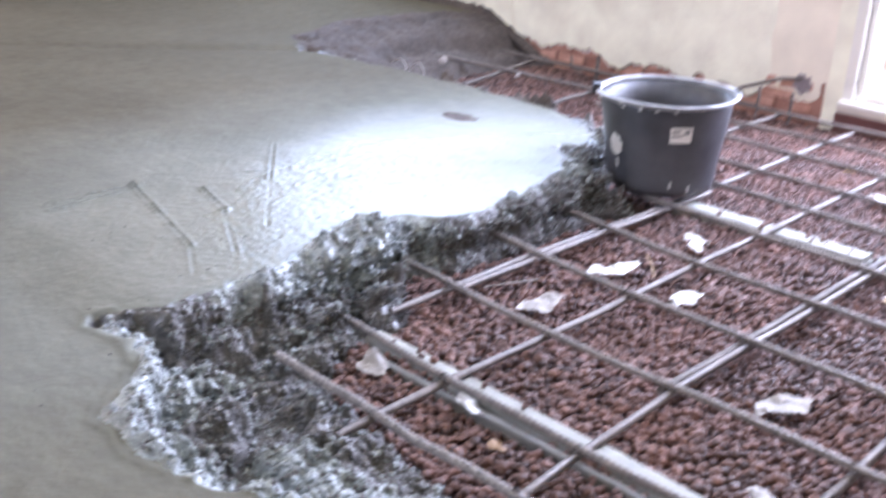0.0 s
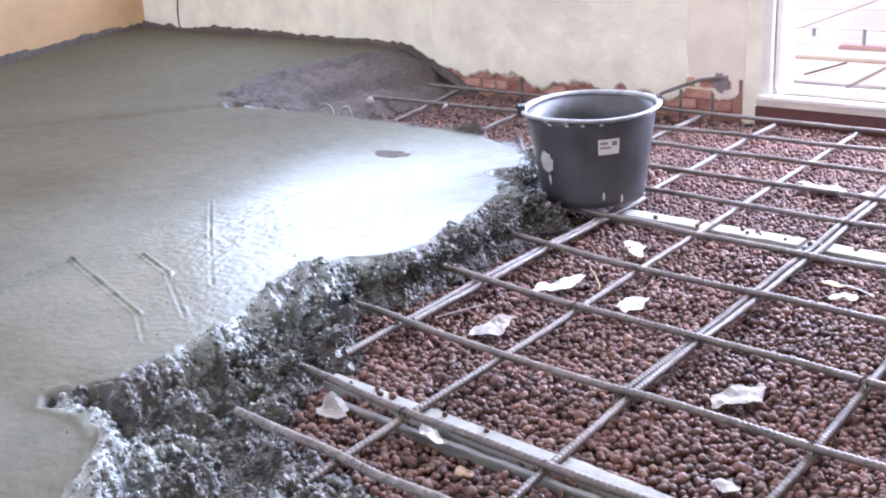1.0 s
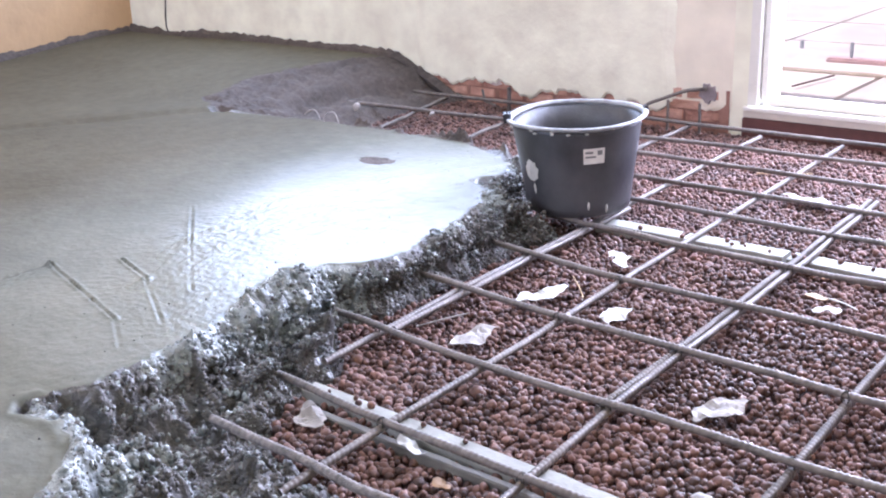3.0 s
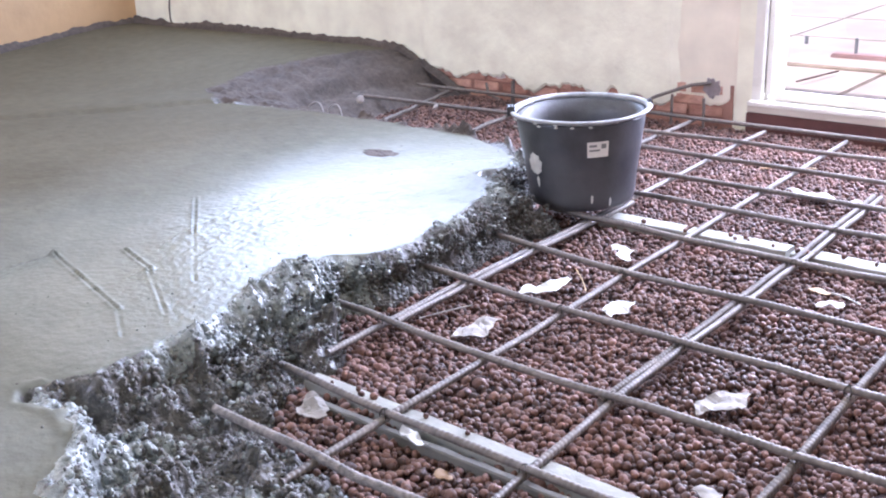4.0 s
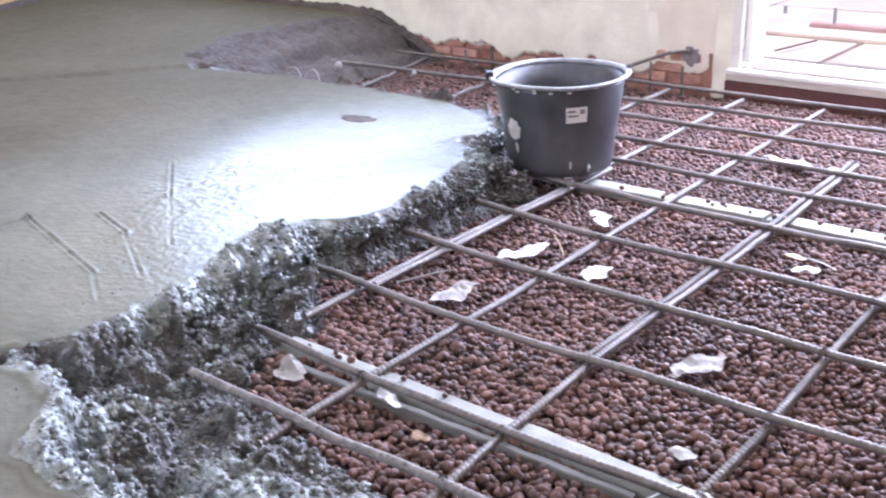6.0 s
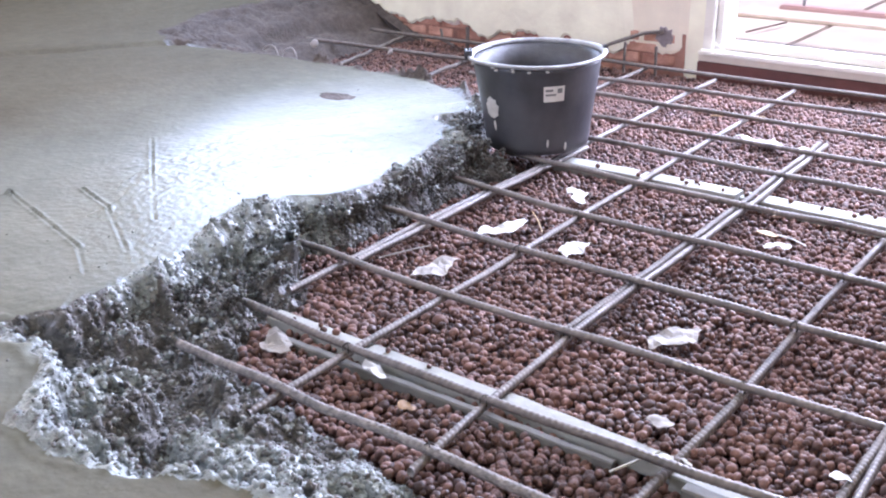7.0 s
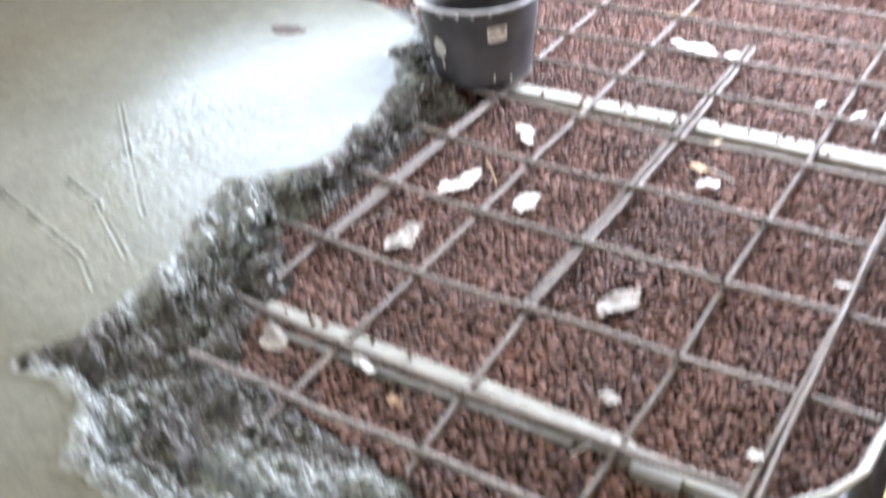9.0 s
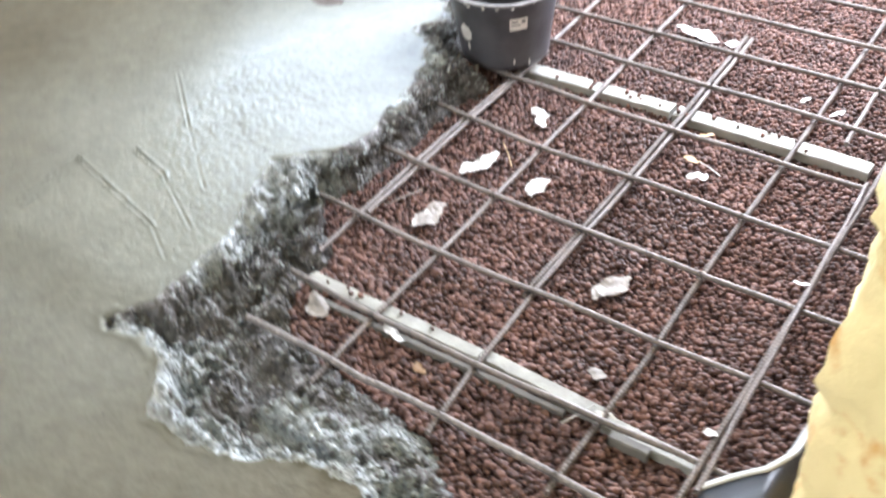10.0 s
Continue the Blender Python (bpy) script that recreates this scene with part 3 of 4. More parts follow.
ALONG = [([(-0.01, 0.27), (-0.02, 0.424), (-0.028, 0.795), (-0.03, 1.01), (-0.05, 1.95)], -0.006, 0.0054, 0.12), ([(-0.004, 0.42), (-0.014, 0.795), (-0.022, 1.2)], -0.006, 0.0054, 0.12),
         ([(0.203, -0.02), (0.197, 0.168), (0.198, 0.381), (0.191, 0.597), (0.188, 0.795), (0.184, 1.016), (0.165, 1.95)], -0.006, 0.0054, 0.16),
         ([(0.438, 0.0), (0.426, 0.166), (0.414, 0.382), (0.412, 0.588), (0.411, 0.8), (0.411, 1.0), (0.4, 1.5)], -0.006, 0.0054, 0.16),
         ([(0.404, 0.37), (0.398, 0.588), (0.397, 0.8), (0.396, 1.0), (0.385, 1.5)], -0.006, 0.0054, 0.3),
         ([(0.662, 0.0), (0.664, 0.211), (0.666, 0.376), (0.658, 0.564), (0.656, 0.797), (0.66, 1.005), (0.65, 1.9)], -0.012, 0.0056, 0.3),
         (straight(0.845, 0.02, 0.85, 1.1), 0.016, 0.0055, 0.3), (straight(0.862, 0.1, 0.838, 1.0), 0.02, 0.005, 0.2),
         (straight(0.748, 1.15, 0.728, 1.95), -0.004, 0.0054, 0.13), (straight(-0.26, 1.3, -0.27, 1.97), -0.006, 0.0054, 0.13), (straight(-0.48, 1.36, -0.5, 1.97), -0.006, 0.0054, 0.13),
         (straight(-0.7, 1.38, -0.78, 1.97), -0.006, 0.0054, 0.13), (straight(-1.02, 1.5, -1.14, 1.97), -0.006, 0.0054, 0.13)]


def on_line(line, s, axis):
    """The other coordinate of a line in plan where one is given."""
    return float(np.interp(s, [p[axis] for p in line], [p[1 - axis] for p in line]))


def steel_mesh():
    top = new("reinforcement_mesh")
    tagged(top, "weathered ribbed steel rebar grid tied above clay pebbles", "rebar mesh")
    r = np.random.default_rng(21)
    for name, bars, axis in (("cross_bar", ACROSS, 0), ("long_bar", ALONG, 1)):
        for line, z, rad, ribs in bars:
            n = 11
            pts = []
            for i in range(n + 1):
                s = line[0][axis] + (line[-1][axis] - line[0][axis]) * i / n
                o = on_line(line, s, axis) + r.uniform(-0.0015, 0.0015)
                pts.append(((s, o) if axis == 0 else (o, s)) + (z + r.uniform(-0.002, 0.002),))
            caked = rad > 0.006
            rebar(name, pts, rad, top, M_CAKED if caked else None, ribs=ribs, label="mortar-caked bar" if caked else "")
    # wire ties where the bars cross
    for long_line, lz, lrad, lribs in ALONG[:9]:
        for line, z, rad, ribs in ACROSS:
            x, y = long_line[0][0], line[0][1]
            for k in range(4):
                y = on_line(line, x, 0)
                x = on_line(long_line, y, 1)
            if not (long_line[0][1] < y < long_line[-1][1] and line[0][0] < x < line[-1][0]) or r.random() < 0.35 or y > 1.5:
                continue
            bm = bmesh.new()
            bars = [pose(x, y, 0.0, 0, 0, 45), pose(x, y, 0.0, 0, 0, -45)]
            for m in bars:
                for k in range(14):
                    a0, a1 = 2 * math.pi * k / 14, 2 * math.pi * (k + 1) / 14
                    p, q = (m @ Vector((0.0072 * math.cos(a), 0, 0.0088 * math.sin(a))) for a in (a0, a1))
                    d = (q - p).to_track_quat("Z", "Y").to_matrix().to_4x4()
                    bmesh.ops.create_cone(bm, cap_ends=True, segments=5, radius1=0.0009, radius2=0.0009, depth=(q - p).length * 1.2,
                                          matrix=Matrix.Translation((p + q) / 2) @ d)
            part("tie_wire", bm, M_WIRE, top)


steel_mesh()


# ---- the setting ----
def wall_piece(name, bm, material, label):
    return tagged(mesh_object(name, bm, material), label, "wall", kind="structure")


def far_wall():
    y0, y1 = WALL_Y, WALL_Y + 0.22
    bm = bmesh.new()
    D0, D1, W0, W1, S0, S1 = -0.135, 0.95, -2.65, -0.75, 0.42, 2.0
    for x0, x1, z0, z1 in ((WALL_L, W0, -0.1, 2.5), (W0, W1, -0.1, S0), (W0, W1, S1, 2.5), (W1, D0, -0.1, 2.5), (D0, D1, 2.05, 2.5), (D0, D1, -0.1, 0.03), (D1, 2.2, -0.1, 2.5)):
        box(bm, x0, y0, z0, x1, y1, z1)
    return wall_piece("wall_north", bm, M_PLASTER, "cream peeling plastered wall with stains above red bricks")


far_wall()
bm = boxed(WALL_L - 0.2, -2.4, -0.1, WALL_L, WALL_Y, 2.5)
wall_piece("wall_west", bm, M_OCHRE, "ochre lit plain plastered wall beside the slab")
# the side face is unseen; its dark brown is chosen to cut bounce light
bm = boxed(WALL_R + 0.085, -0.05, -0.1, WALL_R + 0.285, WALL_Y, 2.5)
wall_piece("wall_east", bm, M_LOW_BOUNCE, "brown wall, unseen side darkened against bounce, with a rough yellow plastered end")
bm = bmesh.new()
box(bm, WALL_L - 0.2, -2.6, -0.1, -2.8, -2.4, 2.5)
box(bm, -1.2, -2.6, -0.1, 2.4, -2.4, 2.5)
box(bm, -2.8, -2.6, -0.1, -1.2, -2.4, 0.9)
box(bm, -2.8, -2.6, 2.1, -1.2, -2.4, 2.5)
wall_piece("wall_south", bm, M_PLASTER, "plain plastered wall with window opening")
bm = boxed(2.2, -2.4, -0.1, 2.4, WALL_Y, 2.5)
wall_piece("wall_outer_east", bm, M_PLASTER, "plain plastered side wall")
bm = boxed(WALL_L - 0.2, -2.6, 2.5, 2.4, WALL_Y + 0.22, 2.7)
tagged(mesh_object("ceiling", bm, M_PLASTER), "plain whitewashed ceiling above the room", "ceiling", kind="structure")
bm = boxed(0.8, -2.4, -0.1, 2.2, -0.3, -0.035)
tagged(mesh_object("floor_rear", bm, M_GROUND), "bare dusty subfloor behind the slab", "floor", kind="structure")
bm = bmesh.new()
box(bm, -90, -90, -0.4, 90, 90, -0.3)
tagged(mesh_object("ground", bm, M_GROUND), "pale sunlit ground outside the door", "ground", kind="structure")


# ---- wall skin, bricks and door ----
NORTH = bpy.data.objects["wall_north"]


def jagged_skin(name, x0, x1, low, high, thick, y_face, parent, label, seed, material):
    """A plaster coat with a broken lower edge, standing proud of the wall."""
    r = np.random.default_rng(seed)
    n = int((x1 - x0) / 0.012)
    bm = bmesh.new()
    cols = []
    for i in range(n + 1):
        x = x0 + (x1 - x0) * i / n
        zl = low(x) + r.uniform(-0.006, 0.006)
        end = min(x - x0, x1 - x)
        t = thick * (0.75 + 0.5 * float(NOISE.at(x, 0.3, 0.2))) * (0.3 + 0.7 * min(1.0, end / 0.03))
        loose = max(0.0, 1 - end / 0.07)
        col = [bm.verts.new((x, y_face, zl - 0.002)), bm.verts.new((x, y_face - t * 0.7, zl))]
        for k in range(15):
            z = zl + 0.008 + (high - zl - 0.008) * k / 14
            dx = loose * (0.035 * (float(NOISE.at(z, seed * 0.7, 0.11)) - 0.5) + 0.02 * (float(NOISE.at(z + 3, seed * 0.7, 0.04)) - 0.5))
            col.append(bm.verts.new((x + dx, y_face - t, z)))
        col.append(bm.verts.new((x, y_face + 0.001, high)))
        cols.append(col)
    for a, c in zip(cols, cols[1:]):
        for k in range(len(a) - 1):
            bm.faces.new((a[k], a[k + 1], c[k + 1], c[k]))
    for c in (cols[0], cols[-1]):
        bm.faces.new(c)
    bmesh.ops.recalc_face_normals(bm, faces=bm.faces)
    return part(name, bm, material, parent, label)


def skin_low(x):
    return 0.004 + 0.045 * float(NOISE.at(x, 2.0, 0.16)) + 0.05 * float(NOISE.at(x, 4.0, 0.04) - 0.5)


jagged_skin("plaster_coat", -1.33, -0.365, skin_low, 0.465, 0.016, WALL_Y, NORTH, "cream plaster coat with broken lower edge", 3, M_PLASTER)
jagged_skin("plaster_coat", -0.37, -0.185, lambda x: 0.0 + 0.05 * float(NOISE.at(x, 7.0, 0.06)), 2.4, 0.007, WALL_Y, NORTH, "greyish stained plaster strip", 4, M_STRIP)
jagged_skin("plaster_coat", -2.75, -1.318, lambda x: 0.02, 0.465, 0.009, WALL_Y, NORTH, "", 5, M_PLASTER)


def bricks():
    part("brick_joints", boxed(-1.3, WALL_Y - 0.0035, -0.06, -0.19, WALL_Y - 0.0005, 0.085), M_JOINT, NORTH, "crumbly reddish mortar between bricks")
    r = np.random.default_rng(9)
    bm = boxed(-0.05, -0.006, -0.0135, 0.05, 0.006, 0.0135, bevel=0.002)
    me = bpy.data.meshes.new("brick")
    bm.to_mesh(me)
    bm.free()
    me.materials.append(M_BRICK)
    for row in range(4):
        for k in range(9):
            x = -1.22 + k * 0.112 + (row % 2) * 0.056
            if x > -0.2:
                continue
            ob = new("brick", me)
            ob.parent = NORTH
            ob.matrix_world = pose(x + r.uniform(-0.004, 0.004), WALL_Y - 0.002 + r.uniform(-0.002, 0.003), -0.025 + row * 0.031, 0, r.uniform(-1, 1), r.uniform(-1.5, 1.5))


def chipped(name, x, z, w, h, label, material, seed):
    """A flake of plaster or a dark hole on the far wall, with an uneven outline."""
    r = np.random.default_rng(seed)
    bm = bmesh.new()
    n = 18
    f, k = [], []
    for i in range(n):
        a = 2 * math.pi * i / n
        q = r.uniform(0.65, 1.15)
        f.append(bm.verts.new((x + w / 2 * q * math.cos(a), WALL_Y - 0.0105, z + h / 2 * q * math.sin(a))))
        k.append(bm.verts.new((x + w / 2 * q * 1.08 * math.cos(a), WALL_Y - 0.004, z + h / 2 * q * 1.08 * math.sin(a))))
    bm.faces.new(f)
    for i in range(n):
        bm.faces.new((f[i], f[(i + 1) % n], k[(i + 1) % n], k[i]))
    bmesh.ops.recalc_face_normals(bm, faces=bm.faces)
    return part(name, bm, material, NORTH, label)


def crack(x, z0, z1, w, seed):
    """A thin dark crack running up the plaster."""
    bm = bmesh.new()
    rows = []
    for k in range(17):
        z = z0 + (z1 - z0) * k / 16
        c = x + 0.03 * (float(NOISE.at(z, seed, 0.09)) - 0.5) + 0.008 * (float(NOISE.at(z, seed + 2, 0.02)) - 0.5)
        h = w * (0.25 + float(NOISE.at(z, seed + 5, 0.05))) * (1.8 - 1.4 * k / 16) / 2
        rows.append([bm.verts.new(p) for p in ((c - h, WALL_Y - 0.006, z), (c - h * 0.8, WALL_Y - 0.013, z), (c + h * 0.8, WALL_Y - 0.013, z), (c + h, WALL_Y - 0.006, z))])
    for a, c in zip(rows, rows[1:]):
        for k in range(3):
            bm.faces.new((a[k], a[k + 1], c[k + 1], c[k]))
    bmesh.ops.recalc_face_normals(bm, faces=bm.faces)
    return part("crack", bm, M_CRACK, NORTH, "thin dark crack in the plaster")


crack(-2.7, 0.11, 0.47, 0.005, 3)
chipped("damp_stain", -0.255, 0.075, 0.05, 0.055, "dark damp hole in the plaster", M_DAMP, 4)
chipped("pale_patch", -0.47, 0.068, 0.13, 0.05, "pale patch of fresh plaster", M_FLAKE, 6)
chipped("damp_stain", -0.64, 0.05, 0.15, 0.03, "greyish damp stain above the bricks", M_SMUDGE, 9)
chipped("damp_stain", -1.0, 0.045, 0.06, 0.03, "", M_SMUDGE, 12)


def smear(along, start, end, at, sign, label, seed):
    """Dark mortar smeared up the foot of a wall, with an uneven upper edge."""
    r = np.random.default_rng(seed)
    n = int((end - start) / 0.012)
    bm = bmesh.new()
    cols = []
    for i in range(n + 1):
        s = start + (end - start) * i / n
        x, y = (s, at) if along == "x" else (at, s)
        ground = float(top_height(np.array(x), np.array(y)))
        if along == "x" and x > -1.4:
            ground -= 0.115 * min(1.0, (x + 1.4) / 0.3)
        h = 0.008 + 0.02 * float(NOISE.at(s, seed, 0.07)) ** 2 + 0.014 * float(NOISE.at(s, seed + 3, 0.02)) + r.uniform(0, 0.003)
        pts = ((0.0, -0.03), (0.02, 0.0), (0.014, h * 0.6), (0.004, h), (0.0, h + 0.001))
        col = []
        for d, dz in pts:
            off = sign * d
            col.append(bm.verts.new((x, y + off, ground + dz) if along == "x" else (x + off, y, ground + dz)))
        cols.append(col)
    for a, c in zip(cols, cols[1:]):
        for k in range(4):
            bm.faces.new((a[k], a[k + 1], c[k + 1], c[k]))
    bmesh.ops.recalc_face_normals(bm, faces=bm.faces)
    return bm, label


for owner, args in (("wall_north", ("x", -2.94, -1.08, WALL_Y - 0.0145, -1, "dark mortar smeared along the wall foot", 3)),
                    ("wall_west", ("y", -1.2, 2.03, WALL_L + 0.001, 1, "dark mortar smeared along the wall foot", 5))):
    smeared, words = smear(*args)
    part("mortar_smear", smeared, M_HEAP, bpy.data.objects[owner], words)


def glazed_door():
    d = new("door_1")
    tagged(d, "white framed glazed terrace door with bright outdoors behind", "door", kind="structure")
    y0, y1 = WALL_Y - 0.012, WALL_Y + 0.06
    X0, X1, Z0, Z1 = -0.135, 0.95, 0.042, 2.05
    part("door_frame", boxed(X0, y0, Z0, X0 + 0.03, y1, Z1, bevel=0.003), M_FRAME, d, "white painted jamb")
    part("door_frame", boxed(X1 - 0.03, y0, Z0, X1, y1, Z1, bevel=0.003), M_FRAME, d)
    part("door_frame", boxed(X0 + 0.031, y0, Z1 - 0.04, X1 - 0.031, y1, Z1, bevel=0.003), M_FRAME, d)
    part("door_leaf_stile", boxed(X0 + 0.032, y0 + 0.014, Z0 + 0.026, X0 + 0.052, y1 - 0.01, Z1 - 0.05, bevel=0.003), M_FRAME, d, "greyish worn stile")
    part("bottom_rail", boxed(X0 + 0.054, y0 + 0.014, Z0 + 0.0125, X1 - 0.032, y1 - 0.01, Z0 + 0.034, bevel=0.003), M_STAINED, d, "grey weathered bottom rail")
    part("sill", boxed(X0 - 0.004, y0 - 0.02, Z0 - 0.002, X1, y1, Z0 + 0.011, bevel=0.003), M_FRAME, d, "white sill board")
    part("kick_board", boxed(X0 - 0.008, y0 - 0.006, Z0 - 0.022, X1, y1, Z0 - 0.003, bevel=0.002), M_STAINED, d, "grey weathered board under the sill")
    part("threshold", boxed(X0 - 0.012, y0 - 0.002, -0.06, X1, y1, Z0 - 0.024, bevel=0.003), M_REDWOOD, d, "dark red threshold step")
    pane = part("pane", boxed(X0 + 0.053, WALL_Y + 0.018, Z0 + 0.035, X1 - 0.033, WALL_Y + 0.022, Z1 - 0.05), M_GLASS, d, "clear glass")
    pane.visible_shadow = False
    return d


glazed_door()
bricks()


# ---- a dull spot on the wet slab ----
def dull_patch(x, y, rx, ry, seed):
    r = np.random.default_rng(seed)
    bm = bmesh.new()
    rings = []
    for k in (0.35, 0.7, 1.0):
        ring = []
        for i in range(26):
            a = 2 * math.pi * i / 26
            q = k * (0.75 + 0.4 * float(NOISE.at(3 * math.cos(a) + seed, 3 * math.sin(a), 0.9))) + (r.uniform(-0.06, 0.06) if k == 1 else 0)
            px, py = x + rx * q * math.cos(a), y + ry * q * math.sin(a)
            z, _, _, _ = concrete_height(np.array([px]), np.array([py]))
            ring.append(bm.verts.new((px, py, float(z[0]) + (0.0016 if k < 1 else -0.0012) + r.uniform(0, 0.0006))))
        rings.append(ring)
    bm.faces.new(rings[0])
    for a, c in zip(rings, rings[1:]):
        for i in range(26):
            bm.faces.new((a[i], c[i], c[(i + 1) % 26], a[(i + 1) % 26]))
    bmesh.ops.recalc_face_normals(bm, faces=bm.faces)
    part("dull_patch", bm, M_HEAP, bpy.data.objects["concrete_slab"], "dull grey gritty patch")


dull_patch(-0.615, 1.053, 0.06, 0.036, 2)


# ---- the terrace outside ----
def terrace():
    t = new("terrace")
    tagged(t, "sunlit pale paved terrace outside the door", "terrace", kind="structure")
    r = np.random.default_rng(31)
    for i in range(8):
        for j in range(7):
            x, y = -2.6 + i * 0.62, WALL_Y + 0.55 + j * 0.62
            part("paving_slab", boxed(x + 0.006, y + 0.006, -0.1, x + 0.614, y + 0.614, -0.045 + r.uniform(-0.004, 0.004), bevel=0.004), M_PAVE, t)


terrace()


def low_kerb():
    k = new("brick_kerb")
    tagged(k, "low dark red kerb with short posts on the terrace", "kerb")
    part("kerb_stone", boxed(-0.38, 3.3, -0.046, 2.6, 3.36, -0.018, bevel=0.006), M_KERB, k, "dark red coping")
    part("kerb_step", boxed(-0.5, 3.12, -0.046, 2.6, 3.295, -0.032, bevel=0.006), M_PAVE, k, "pale sandy step")
    for x in (-0.3, 0.2, 0.9):
        part("post", boxed(x, 3.32, -0.0175, x + 0.012, 3.332, 0.042, bevel=0.003), M_GREYMETAL, k, "short dark post")


low_kerb()
stick = rebar("stick", [(-0.302, 2.788, -0.034), (-0.253, 3.050, -0.034)], 0.0035, None, M_WOOD, ribs=0.0, sides=8, step=0.02)
tagged(stick, "dark thin wooden stick lying on the terrace", "stick")
bm = bmesh.new()
box(bm, -9, 7.0, -0.3, 9, 7.2, 3.2)
tagged(mesh_object("garden_wall", bm, M_WHITEWASH), "bright whitewashed garden wall across the terrace", "wall", kind="structure")
for x in (-0.61, -1.3):
    tagged(mesh_object("garden_stake", boxed(x, 3.63, -0.06, x + 0.014, 3.644, -0.012, bevel=0.003), M_GREYMETAL), "short dark stake standing outside the door", "stake", group="garden stakes")


# ---- the bucket ----
def spun(prof, n=72, wob=0.006, lift=0.0012):
    bm = bmesh.new()
    rings = []
    for rad, z in prof:
        ring = []
        for k in range(n):
            a = 2 * math.pi * k / n
            w = 1 + wob * math.sin(2 * a + 0.7) + wob / 2 * math.sin(5 * a)
            ring.append(bm.verts.new((rad * w * math.cos(a), rad * w * math.sin(a), z + (lift * math.sin(3 * a) if z > 0.15 else 0))))
        rings.append(ring)
    for r0, r1 in zip(rings, rings[1:]):
        for k in range(n):
            bm.faces.new((r0[k], r0[(k + 1) % n], r1[(k + 1) % n], r1[k]))
    bmesh.ops.remove_doubles(bm, verts=bm.verts, dist=1e-5)
    bmesh.ops.recalc_face_normals(bm, faces=bm.faces)
    return bm


def on_side(a0, a1, z0, z1, outline=None, lift=0.0012, n=10, seed=0):
    """A patch that lies on the bucket's side between two angles and heights."""
    r = np.random.default_rng(seed)
    bm = bmesh.new()

    def at(a, z, up):
        rad = 0.113 + (z - 0.02) * (0.135 - 0.113) / 0.163
        w = 1 + 0.006 * math.sin(2 * a + 0.7) + 0.003 * math.sin(5 * a)
        return (rad * w + up) * math.cos(a), (rad * w + up) * math.sin(a), z

    if outline:
        m = 22
        ca, cz, da, dz = (a0 + a1) / 2, (z0 + z1) / 2, (a1 - a0) / 2, (z1 - z0) / 2
        mid = bm.verts.new(at(ca, cz, lift * 2))
        ring = []
        for i in range(m):
            t = 2 * math.pi * i / m
            q = r.uniform(0.8, 1.1)
            ring.append(bm.verts.new(at(ca + da * q * math.cos(t), cz + dz * q * math.sin(t), lift * 0.4)))
        for i in range(m):
            bm.faces.new((mid, ring[i], ring[(i + 1) % m]))
    else:
        cols = [[bm.verts.new(at(a0 + (a1 - a0) * i / n, z, lift)) for z in (z0, z1)] for i in range(n + 1)]
        for c, d in zip(cols, cols[1:]):
            bm.faces.new((c[0], d[0], d[1], c[1]))
    bmesh.ops.recalc_face_normals(bm, faces=bm.faces)
    return bm


